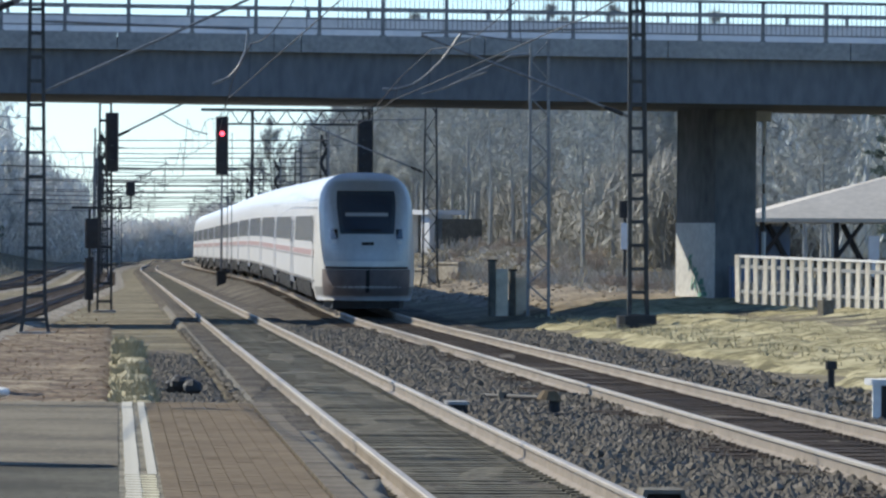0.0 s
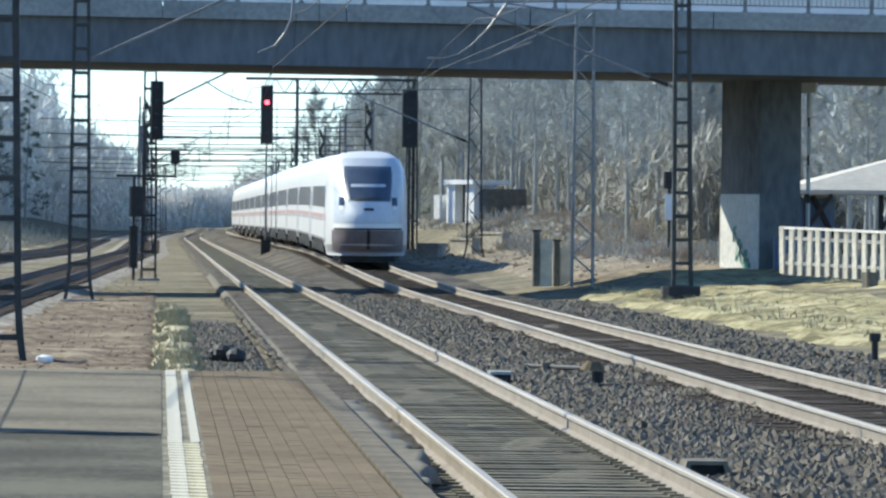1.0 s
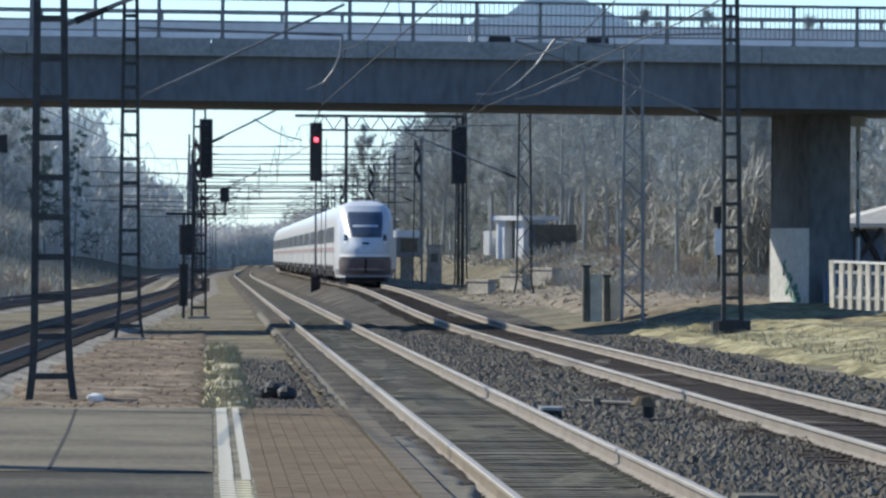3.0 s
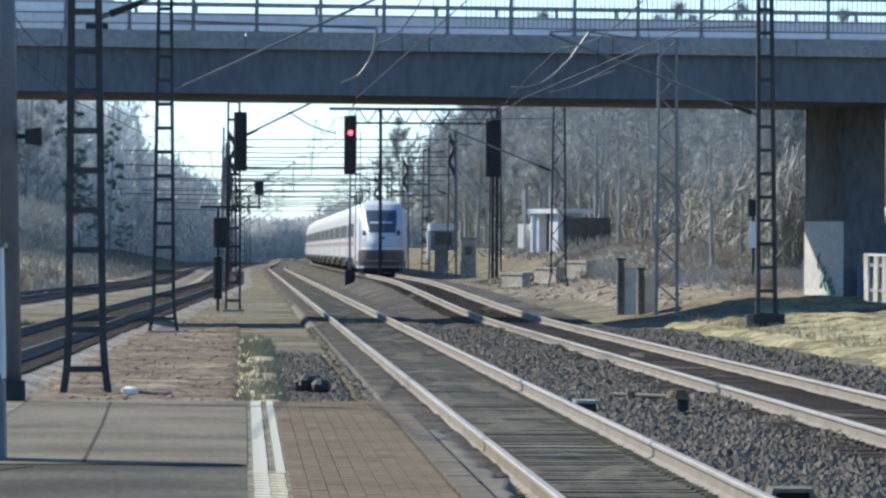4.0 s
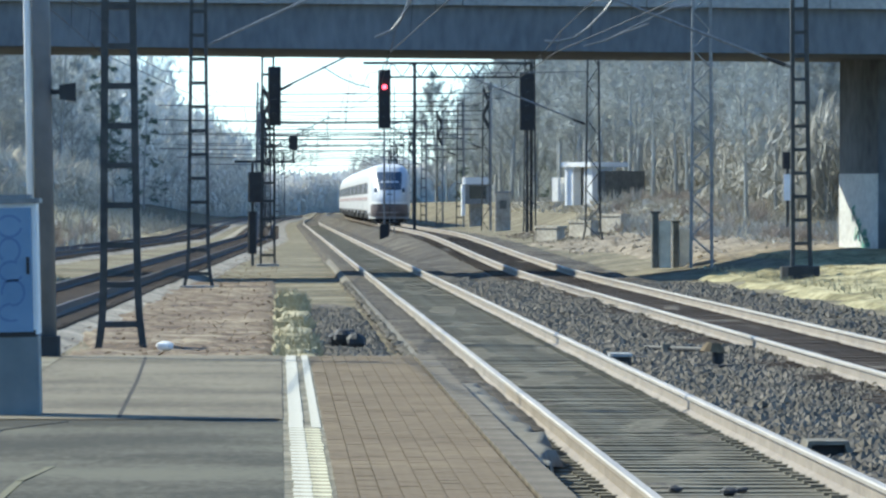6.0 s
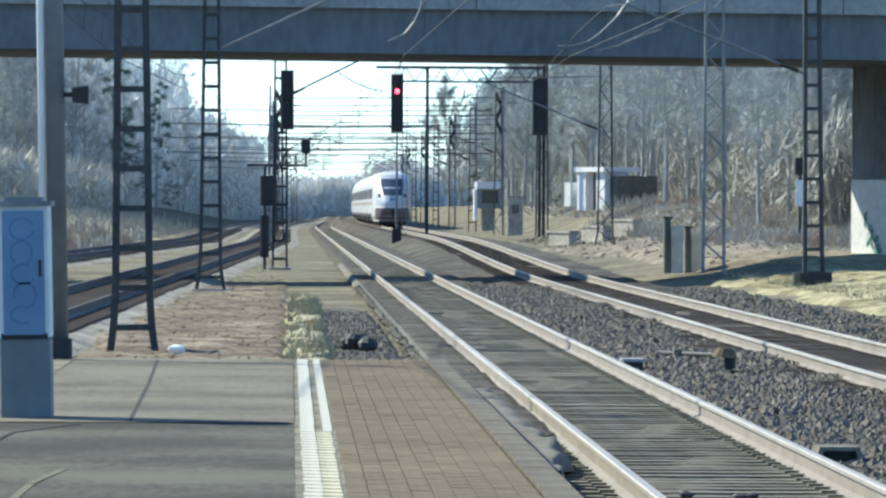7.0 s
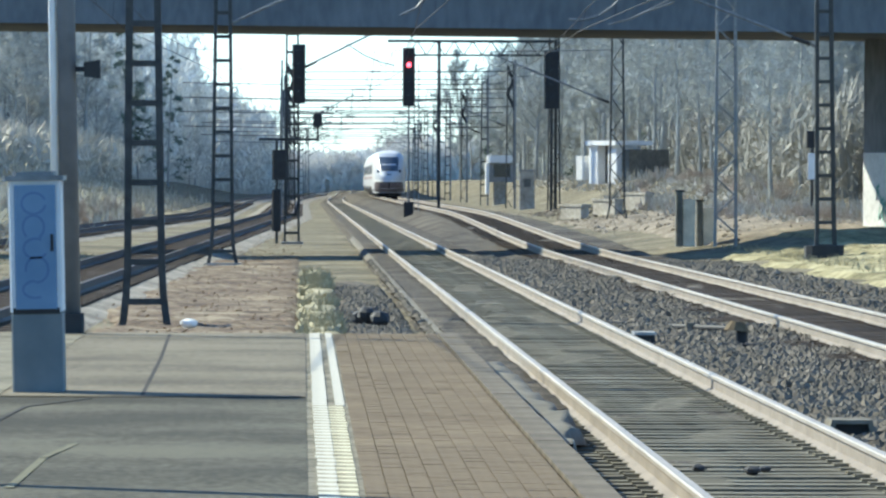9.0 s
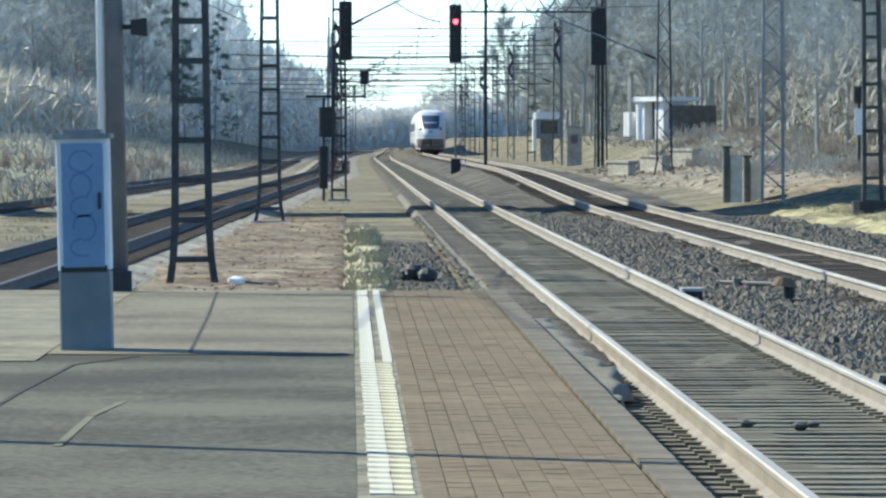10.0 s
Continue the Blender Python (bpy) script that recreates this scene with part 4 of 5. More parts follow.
def lump(r, seed, flat=0.6, n=8, rings=5, rough=0.3):
    """A crumpled rounded lump."""
    s = Shape()
    for j in range(rings + 1):
        for i in range(n):
            th, ph = math.pi * j / rings, math.tau * i / n
            d = Vector((math.sin(th) * math.cos(ph), math.sin(th) * math.sin(ph), math.cos(th)))
            k = r * (1 + rough * noise.noise(d * 2.1 + Vector((seed, seed * 1.7, 0))))
            s.v.append((d.x * k, d.y * k, d.z * k * flat))
    for j in range(rings):
        for i in range(n):
            a, b = j * n + i, j * n + (i + 1) % n
            s.f.append((a, a + n, b + n, b))
            s.s.append(0)
    return s


part("bag", lump(0.12, 3, 0.55, 10, 6), CONCRETE_WHITE, rag)
heap = thing("dark_heap", pose(0.93, 95.5, -0.12), "dark heap of weathered debris on the gravel", "debris")
for k in range(5):
    part("clod", lump(0.14, k * 2.3, 0.8), BLACK, heap).matrix_basis = pose(-0.12 + 0.06 * k, rng.uniform(-0.5, 0.5), rng.uniform(0.0, 0.08))
for x, y, r in ((2.62, 46.4, 0.05), (2.95, 46.0, 0.06), (3.05, 46.3, 0.045)):
    t = thing("ballast_clod", pose(x, y, -0.13), "dark clod of ballast lying between the rails", "debris", "clods between the rails")
    part("clod", lump(r, x * 7, 0.5), BLACK, t)

rod = thing("point_rod", pose(5.5, 91.0, -0.16), "dark steel rod lying between two boxes in the ballast", "rod")
part("bar", Shape().tube((0, 0, 0.03), (-1.1, 2.0, 0.03), 0.035), BLACK, rod)
part("clamp", Shape().box(-0.5, -0.38, 0.7, 0.9, -0.05, 0.09, 0, 0.01), KERB, rod, "pale clamp")

# ---- high-speed train ----
CAR = 27.9


def half_width(z):
    """Half the width of the car body at height z: upright sides that lean in a little, a broad rounded roof."""
    if z < 0.9:
        return 1.42 - 0.10 * ((0.9 - z) / 0.6) ** 2
    k = max(0.0, (z - 2.5) / 1.45)
    return (1.425 - 0.035 * max(0.0, z - 1.5)) * max(0.0, 1 - k ** 3.2) ** 0.31


HEIGHTS = [0.80, 0.9, 1.3, 1.7, 2.1, 2.5, 2.8, 3.1, 3.35, 3.55, 3.68, 3.78, 3.85, 3.90, 3.93, 3.945, 3.95]


def car_ring():
    pts = [(half_width(z), z) for z in HEIGHTS[:-1]] + [(0.0, 3.95)]
    return pts + [(-x, z) for x, z in reversed(pts[:-1])]


def body_mesh(y0, y1):
    s = Shape()
    ring = car_ring()
    n = len(ring)
    for y in (y0, y1):
        s.v.extend([(x, y, z) for x, z in ring])
    for i in range(n - 1):
        zs = ring[i][1] + ring[i + 1][1]
        s.f.append((i, i + 1, i + 1 + n, i + n))
        s.s.append(1 if zs < 1.75 else 0)
    s.f.append((n - 1, 0, n, 2 * n - 1))
    s.s.append(1)
    return s


def side_panel(y0, y1, z0, z1, side, out=0.012, zs=3):
    """A plate that follows the curve of the car's side."""
    s = Shape()
    rows = [z0 + (z1 - z0) * k / zs for k in range(zs + 1)]
    for z in rows:
        x = half_width(z)
        for y in (y0, y1):
            s.v.append((side * (x + out), y, z))
    for z in rows:
        for y in (y0, y1):
            s.v.append((side * (half_width(z) - 0.02), y, z))
    m = 2 * (zs + 1)
    for k in range(zs):
        a = 2 * k
        s.f += [(a, a + 1, a + 3, a + 2), (m + a + 2, m + a + 3, m + a + 1, m + a)]
        s.f += [(a, a + 2, m + a + 2, m + a), (a + 1, m + a + 1, m + a + 3, a + 3)]
    s.f += [(0, m, m + 1, 1), (m - 2, m - 1, 2 * m - 1, 2 * m - 2)]
    s.s = [0] * len(s.f)
    return s


def bogie(parent, y):
    b = part("bogie", Shape().box(-1.15, 1.15, y - 1.7, y + 1.7, 0.45, 0.75, 0, 0.1).box(-1.25, -1.05, y - 1.9, y + 1.9, 0.35, 0.62, 0, 0.04).box(1.05, 1.25, y - 1.9, y + 1.9, 0.35, 0.62, 0, 0.04), BLACK, parent, "dark bogie")
    for dy in (-1.25, 1.25):
        for x in (-0.78, 0.78):
            part("wheel", Shape().tube((x - 0.07, y + dy, 0.46), (x + 0.07, y + dy, 0.46), 0.46, n=18), STEEL_DARK, b)


def fit_out(car, first, last):
    """Windows, doors, stripe, skirts and running gear of a car between y = first and y = last."""
    for side in (-1, 1):
        part("stripe", side_panel(first, last, 1.58, 1.74, side, 0.010), TRAIN_RED, car, "red stripe")
        part("stripe_edge", side_panel(first, last, 1.50, 1.555, side, 0.010), TRAIN_GREY, car, "grey line under the stripe")
        y = first + 2.6
        while y < last - 3.6:
            part("window", side_panel(y, y + 1.25, 1.98, 2.72, side, 0.014), SIDE_GLASS, car, "dark window")
            y += 1.95
        for yd in (first + 0.9, last - 2.0):
            d = part("door", side_panel(yd, yd + 1.05, 0.62, 2.75, side, 0.016, 5), TRAIN_WHITE, car)
            part("door_window", side_panel(yd + 0.25, yd + 0.8, 1.9, 2.6, side, 0.022), DARK_GLASS, d)
        y = first + 5.2
        while y < last - 6.5:
            part("equipment_box", side_panel(y, y + 2.3, 0.34, 0.78, side, -0.16), BLACK, car, "dark underfloor equipment box")
            y += 2.9
    bogie(car, first + 3.4)
    bogie(car, last - 3.4)
    part("underframe", Shape().box(-1.1, 1.1, first + 5.6, last - 5.6, 0.25, 0.5, 0, 0.1), BLACK, car)
    part("gangway", Shape().box(-0.95, 0.95, last, last + 0.09, 0.5, 3.4, 0, 0.15), BLACK, car, "dark gangway bellows")


def nose_depth(z):
    pts = [(0.32, 2.75), (0.7, 3.2), (1.2, 3.4), (1.7, 3.3), (2.2, 2.95), (2.8, 2.25), (3.35, 1.5), (3.72, 0.85), (3.95, 0.0)]
    for (a, da), (b, db) in zip(pts, pts[1:]):
        if z <= b:
            return da + (db - da) * (z - a) / (b - a)
    return 0.0


def nose_point(u, z, out=0.0):
    """A point of the rounded end; u from -1 to 1 across it."""
    w = half_width(min(z, 3.9499))
    a = u * math.pi / 2
    x = w * math.copysign(abs(math.sin(a)) ** 0.95, u)
    d = nose_depth(z) * max(0.0, math.cos(a)) ** 0.88
    return (x * (1 + out * 0.3), -d - out, z)


def nose_patch(u0, u1, z0, z1, out, nu=10, nz=6, narrow=0.0):
    s = Shape()
    for j in range(nz + 1):
        t = j / nz
        z = z0 + (z1 - z0) * t
        for i in range(nu + 1):
            u = u0 + (u1 - u0) * i / nu
            s.v.append(nose_point(u * (1 - narrow * t), z, out))
    for j in range(nz):
        for i in range(nu):
            a = j * (nu + 1) + i
            s.f.append((a, a + 1, a + nu + 2, a + nu + 1))
            s.s.append(0)
    return s


def nose_mesh():
    s = Shape()
    zs = [0.32, 0.5, 0.7, 0.95, 1.2, 1.45, 1.7, 1.95, 2.2, 2.5, 2.8, 3.1, 3.35, 3.55, 3.68, 3.78, 3.85, 3.90, 3.93, 3.945, 3.95]
    nu = 36
    for z in zs:
        for i in range(nu + 1):
            s.v.append(nose_point(-1 + 2 * i / nu, z))
    for j in range(len(zs) - 1):
        for i in range(nu):
            a = j * (nu + 1) + i
            s.f.append((a, a + 1, a + nu + 2, a + nu + 1))
            s.s.append(1 if zs[j] < 0.6 else 0)
    s.f.append(tuple(range(nu + 1)))
    s.s.append(1)
    return s


# Greyer than the white body: some of the front's shade is in this colour.
FRONT_GREY = material("shade_grey_front", (0.46, 0.49, 0.53), (0.56, 0.59, 0.62), 0.32, 0.0, bump=0.02)


def train_car(name, label):
    return thing(name, pose(0, 0, 0), label, "train car", "cars of the train")


tail = train_car("train_end_car", "white high-speed train end car with a dark windscreen and red stripe")
part("body", body_mesh(0.0, CAR - 0.03), [TRAIN_WHITE, TRAIN_GREY], tail, "white body", True)
nose = part("nose", nose_mesh(), [TRAIN_WHITE, TRAIN_GREY], tail, "rounded white nose", True)
part("mask", nose_patch(-0.60, 0.60, 1.44, 3.70, 0.010, 20, 14, -0.14), FRONT_GREY, nose, "front mask with shade put in as blue-grey", True)
# Blue base colour stands in for the sky mirrored in the windscreen.
part("windscreen", nose_patch(-0.29, 0.29, 2.27, 3.30, 0.030, 14, 10, -0.26), material("sky_blue_windscreen", (0.045, 0.06, 0.09), (0.075, 0.095, 0.13), 0.08, grain=1, patch=0.6, bump=0.0), nose, "dark windscreen", True)
part("windscreen_surround", nose_patch(-0.35, 0.35, 2.18, 3.42, 0.020, 14, 10, -0.24), material("dark_blue_surround", (0.06, 0.08, 0.11), (0.10, 0.125, 0.16), 0.25, bump=0.02), nose, "dark blue windscreen surround", True)
part("windscreen_band", nose_patch(-0.27, 0.27, 2.70, 2.80, 0.040, 10, 2), FRONT_GREY, nose, "grey band behind the glass", True)
part("wiper", nose_patch(-0.20, 0.16, 2.27, 2.33, 0.05, 8, 1), BLACK, nose, "black wiper", True)
part("grey_panel", nose_patch(-0.40, 0.40, 1.50, 2.20, 0.020, 14, 6, 0.12), material("silver_front_panel", (0.52, 0.55, 0.59), (0.62, 0.65, 0.68), 0.32, 0.0, bump=0.02), nose, "silver front panel", True)
for u in (-0.44, 0.44):
    part("headlight", nose_patch(u - 0.055, u + 0.055, 2.06, 2.34, 0.03, 5, 4), DARK_GLASS, nose, "dark headlight cover", True)
    part("headlight_lens", nose_patch(u - 0.04, u + 0.04, 1.92, 2.02, 0.03, 4, 2), WHITE_PAINT, nose, "pale lens", True)
part("white_band", nose_patch(-0.60, 0.60, 1.28, 1.42, 0.04, 16, 2), WHITE_PAINT, nose, "raised white band", True)
part("dark_gap", nose_patch(-0.60, 0.60, 1.21, 1.28, 0.014, 14, 1), BLACK, nose, "", True)
part("lower_apron", nose_patch(-0.66, 0.66, 0.46, 1.20, 0.016, 16, 5), material("dark_maroon_apron", (0.13, 0.112, 0.116), (0.20, 0.172, 0.178), 0.5, grain=4, patch=0.6, bump=0.03), nose, "dark maroon lower apron", True)
part("badge", nose_patch(-0.07, 0.07, 1.88, 1.97, 0.03, 4, 2), BLACK, nose, "small dark badge", True)
part("coupler_seam", nose_patch(-0.02, 0.02, 0.55, 1.20, 0.03, 2, 3), BLACK, nose, "dark coupler seam", True)
for side in (-1, 1):
    part("front_skirt", side_panel(0.0, 1.6, 0.33, 0.81, side, -0.004), TRAIN_WHITE, tail, "white skirt behind the nose")
part("snow_plough", Shape().prism_z([(-1.15, 0.2), (-0.95, -1.9), (0, -2.6), (0.95, -1.9), (1.15, 0.2)], 0.10, 0.36), BLACK, tail, "black plough")
fit_out(tail, 0.6, CAR - 0.12)

coach = train_car("train_car", "white high-speed train coach with dark windows and red stripe")
part("body", body_mesh(0.0, CAR - 0.03), [TRAIN_WHITE, TRAIN_GREY], coach, "white body", True)
fit_out(coach, 0.0, CAR - 0.12)
cars = [tail, coach] + [copy_thing(coach, pose(0, CAR * k, 0)) for k in range(2, 12)]


def car_pose(y):
    """Where a car stands whose near end is at y along the far track."""
    x0, x1 = far_x(y), far_x(y + CAR)
    return pose(x0, y, rise(y), math.degrees(math.atan2(rise(y + CAR) - rise(y), CAR)), 0, -math.degrees(math.atan2(x1 - x0, CAR)))


# ---- trees ----
def bare_tree(seed, h, spread, twigs, needles=False):
    """A leafless tree: tapered trunk, limbs, branches and a haze of twigs; or a conifer with drooping sprays."""
    r = random.Random(seed)
    wood, fine = Shape(), Shape()
    lean = Vector((r.uniform(-0.04, 0.04), r.uniform(-0.04, 0.04), 1))
    at = lambda u: Vector((lean.x * h * u + 0.15 * math.sin(u * 5 + seed), lean.y * h * u + 0.15 * math.cos(u * 4 + seed), h * u))
    for k in range(6):
        wood.tube(at(k / 6), at((k + 1) / 6 + 0.005), 0.17 * (1 - k / 6.6), 0.17 * (1 - (k + 1) / 6.6), 6)
    tips = []
    limbs = 26 if not needles else 34
    for k in range(limbs):
        u = (0.16 if needles else 0.22) + 0.76 * (k + r.random()) / limbs
        a = r.uniform(0, math.tau)
        length = spread * (1.15 - u if needles else math.sin(math.pi * min(1, u * 0.9 + 0.12)) ** 0.7) * r.uniform(0.7, 1.15)
        p = at(u)
        d = Vector((math.cos(a), math.sin(a), -0.15 if needles else r.uniform(0.5, 1.3))).normalized()
        mid = p + d * length * 0.5 + Vector((0, 0, 0.05 * length))
        q = p + d * length + Vector((0, 0, (-0.1 if needles else 0.25) * length))
        wood.tube(p, mid, 0.05 * (1.3 - u), 0.03 * (1.3 - u), 4)
        wood.tube(mid, q, 0.03 * (1.3 - u), 0.010, 3)
        for j in range(4):
            s0 = p + (q - p) * r.uniform(0.3, 1.0)
            b = (d + Vector((r.uniform(-1, 1), r.uniform(-1, 1), r.uniform(-0.2, 0.9))) * 0.8).normalized()
            e = s0 + b * length * r.uniform(0.25, 0.5)
            wood.tube(s0, e, 0.016, 0.006, 3)
            tips.append((s0, e))
        tips.append((mid, q))
    for k in range(twigs):
        a, b = r.choice(tips)
        p = a + (b - a) * r.uniform(0.1, 1.05)
        d = Vector((r.gauss(0, 1), r.gauss(0, 1), r.gauss(0.1 if needles else 0.45, 0.8))).normalized()
        n = r.uniform(0.25, 0.9) * (0.6 if needles else 1)
        side = d.cross(Vector((r.gauss(0, 1), r.gauss(0, 1), r.gauss(0, 1)))).normalized() * (0.07 if needles else 0.026)
        fine.add([tuple(p - side), tuple(p + side), tuple(p + d * n)], [(0, 1, 2)])
    return wood, fine


kinds = []
for k in range(6):
    conifer = k >= 4
    w, f = bare_tree(40 + k, (15.5, 13.0, 16.5, 14.0, 15.0, 17.5)[k], (3.0, 2.6, 3.2, 2.8, 2.3, 2.6)[k], 3000 if conifer else 3600, conifer)
    kinds.append((w.data("trunk", BARK), f.data("crown", NEEDLE if conifer else TWIG), conifer, w, f))


def tree(kind, m, near):
    wood, fine, conifer, _, _ = kinds[kind]
    t = thing("tree", m, ("dark green conifer" if conifer else "bare grey-brown winter tree") + " at the edge of the wood", "tree", "trees at the wood's edge")
    part("trunk", wood, None, t)
    part("crown", fine, None, t)
    return t


trng = random.Random(21)


def tree_size(y):
    """The wood is younger and lower near the road."""
    return min(1.15, (1.5 + 0.0275 * y) / 15.2) * trng.uniform(0.82, 1.05)


spots = []
for k in range(120):
    y = 232 + 400 * (k / 120) ** 1.2
    spots.append((19.0 + 0.010 * (y - 232) + trng.uniform(0, 16) + (5 if y < 300 else 0), y + trng.uniform(-4, 4)))
for k in range(100):
    y = 215 + 420 * (k / 100) ** 1.1
    spots.append((-25.0 + 0.018 * (y - 215) - trng.uniform(0, 13), y + trng.uniform(-4, 4)))
for x, y in spots:
    kind = trng.choice((0, 1, 2, 3, 0, 1, 2, 3, 4) if x > 0 else (0, 2, 3, 1, 0, 2, 3, 1, 2))
    m = pose(x, y, ground_z(x, y) - 0.1, 0, 0, trng.uniform(0, 360)) @ Matrix.Scale(tree_size(y), 4)
    tree(kind, m, True)


def joined_woods(name, places, label):
    """Many trees of the far wood in one mesh."""
    vs, fs, ss, base = [], [], [], 0
    for kind, m in places:
        for slot, shape in ((0, kinds[kind][3]), (2 if kinds[kind][2] else 1, kinds[kind][4])):
            arr = np.array(shape.v)
            mm = np.array(m)
            vs.append(arr @ mm[:3, :3].T + mm[:3, 3])
            fs.extend([tuple(i + base for i in f) for f in shape.f])
            ss.extend([slot] * len(shape.f))
            base += len(shape.v)
    s = Shape()
    s.v, s.f, s.s = np.vstack(vs).tolist(), fs, ss
    return tagged(part(name, s, [BARK, TWIG, NEEDLE]), label, "woods", "", "stuff")


far_right, far_left = [], []
for k in range(130):
    y = 330 + 640 * trng.random() ** 0.9
    x = 26 + trng.uniform(0, 40) + max(0.0, y - 600) ** 2 / 40000 - (9 if y > 620 else 0)
    far_right.append((trng.choice((0, 1, 2, 3, 4)), pose(x, y, -0.3, 0, 0, trng.uniform(0, 360)) @ Matrix.Scale(tree_size(y), 4)))
for k in range(150):
    y = 260 + 740 * trng.random() ** 0.9
    x = -29 - trng.uniform(0, 38) + (15 if y > 640 else 0)
    far_left.append((trng.choice((0, 2, 3, 1, 0, 2, 3, 1, 2, 5)), pose(x, y, -0.3, 0, 0, trng.uniform(0, 360)) @ Matrix.Scale(tree_size(y), 4)))
joined_woods("woods_east", far_right, "bare grey-brown winter wood behind the wood's edge")
joined_woods("woods_west", far_left, "bare grey wood mixed with conifers behind the yard track")


def wood_bank(name, line, depth, h, per_metre, label, mats=TWIG, sprays=9, low=1.2, slim=1.0):
    """The dense depth of a wood: slim leaning stems, each with sprays of twigs at all heights, and a ragged top."""
    s = Shape()
    r = random.Random(5)
    for (xa, ya), (xb, yb) in zip(line, line[1:]):
        for k in range(int(math.hypot(xb - xa, yb - ya) * per_metre)):
            u, off = r.random(), depth * r.random()
            x, y = xa + (xb - xa) * u + math.copysign(off, xa + xb), ya + (yb - ya) * u + r.uniform(-2, 2)
            clump = 0.82 + 0.30 * noise.noise((x * 0.10, y * 0.035, 2.0))
            top = min(h, low + 0.0262 * y) * clump * r.uniform(0.75, 1.12)
            z0 = ground_z(x, y) - 0.3
            lean, w = r.gauss(0, 0.6), r.uniform(0.03, 0.09)
            s.add([(x - w, y, z0), (x + w, y, z0), (x + lean, y, z0 + top)], [(0, 1, 2)])
            for j in range(sprays):
                v = r.random() ** 0.8
                cx, cz = x + lean * v + r.gauss(0, 0.9), z0 + top * (0.05 + 0.9 * v)
                n, tilt = r.uniform(0.5, 1.7), r.gauss(0, 0.65)
                b = r.uniform(0.02, 0.10) * min(1.6, 0.1 + y / 480) * slim / n
                dx, dz, cy = math.sin(tilt) * n, math.cos(tilt) * n, y + r.uniform(-1, 1)
                s.add([(cx - dx * 0.4, cy, cz - dz * 0.4), (cx + dz * b, cy + r.uniform(-0.2, 0.2), cz - dx * b), (cx + dx, cy, cz + dz), (cx - dz * b, cy + r.uniform(-0.2, 0.2), cz + dx * b)], [(0, 1, 2, 3)])
    return tagged(part(name, s, mats), label, "woods", "", "stuff")


# Distance haze over the bend is put into this pale stem colour.
HAZY = material("hazy_far_stems", (0.64, 0.61, 0.55), (0.84, 0.81, 0.75), 0.95, grain=0.8, patch=0.12, bump=0.0, per_piece=0.2)
# Tan brightened so that the foot of the west wood looks sunlit.
REED = material("sunlit_tan_undergrowth", (0.48, 0.43, 0.34), (0.74, 0.68, 0.56), 0.95, grain=0.8, patch=0.12, bump=0.0, per_piece=0.3)
THICKET = material("grey_brown_undergrowth", (0.19, 0.185, 0.165), (0.33, 0.325, 0.29), 0.95, grain=0.8, patch=0.12, bump=0.0, per_piece=0.35)
wood_bank("woods_depth_east", [(30, 285), (36, 420), (37, 560), (30, 760), (25.5, 950), (31, 1150)], 15, 19.0, 32, "dense bare wood behind the wood's edge")
wood_bank("woods_depth_west", [(-31, 190), (-30, 420), (-24, 620), (-18, 760), (-14, 950)], 14, 20.0, 36, "dense bare wood behind the yard", HAZE_TWIG)
wood_bank("woods_curve_west", [(-14, 950), (-9, 1100), (-5, 1240)], 12, 16.0, 36, "bare wood along the outside of the bend", HAZE_TWIG)
wood_bank("thicket_east", [(23.5, 300), (26, 420), (27, 600)], 5, 5.0, 26, "bare undergrowth under the trees", THICKET, 16, 0.0, 0.3)
wood_bank("thicket_west", [(-22, 200), (-22.5, 420), (-17, 640)], 4, 4.0, 30, "bare undergrowth under the trees behind the yard", REED, 12, 0.0, 0.6)
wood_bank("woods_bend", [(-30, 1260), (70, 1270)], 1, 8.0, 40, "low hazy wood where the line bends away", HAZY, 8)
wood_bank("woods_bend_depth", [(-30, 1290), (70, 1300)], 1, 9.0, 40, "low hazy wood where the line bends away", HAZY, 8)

# low scrub, dry stalks and tufts
scrub = Shape()
srng = random.Random(9)
for k in range(18000):
    if k % 3 == 0:
        y = 215 + 330 * srng.random()
        x = srng.uniform(16, 25)
    elif k % 3 == 1:
        y = 200 + 440 * srng.random()
        x = -srng.uniform(8.6, 18)
    else:
        y = 205 + 150 * srng.random()
        x = srng.uniform(14.5, 22)
    z = ground_z(x, y)
    hgt = srng.uniform(0.10, 0.42) * (1.9 if noise.noise((x * 0.3, y * 0.1, 5)) > 0.25 else 0.6)
    hgt *= 1.7 if x < 0 else 1.0
    dx, dy, w = srng.gauss(0, 0.25), srng.gauss(0, 0.25), srng.uniform(0.02, 0.06)
    scrub.add([(x - w, y, z - 0.02), (x + w, y, z - 0.02), (x + dx, y + dy, z + hgt)], [(0, 1, 2)])
tagged(part("scrub", scrub, material("dry_stalks", (0.29, 0.26, 0.205), (0.62, 0.57, 0.46), 0.95, grain=0.6, patch=0.15, bump=0, per_piece=0.4)), "dry brambles and stalks along the wood's edge", "scrub", "", "stuff")


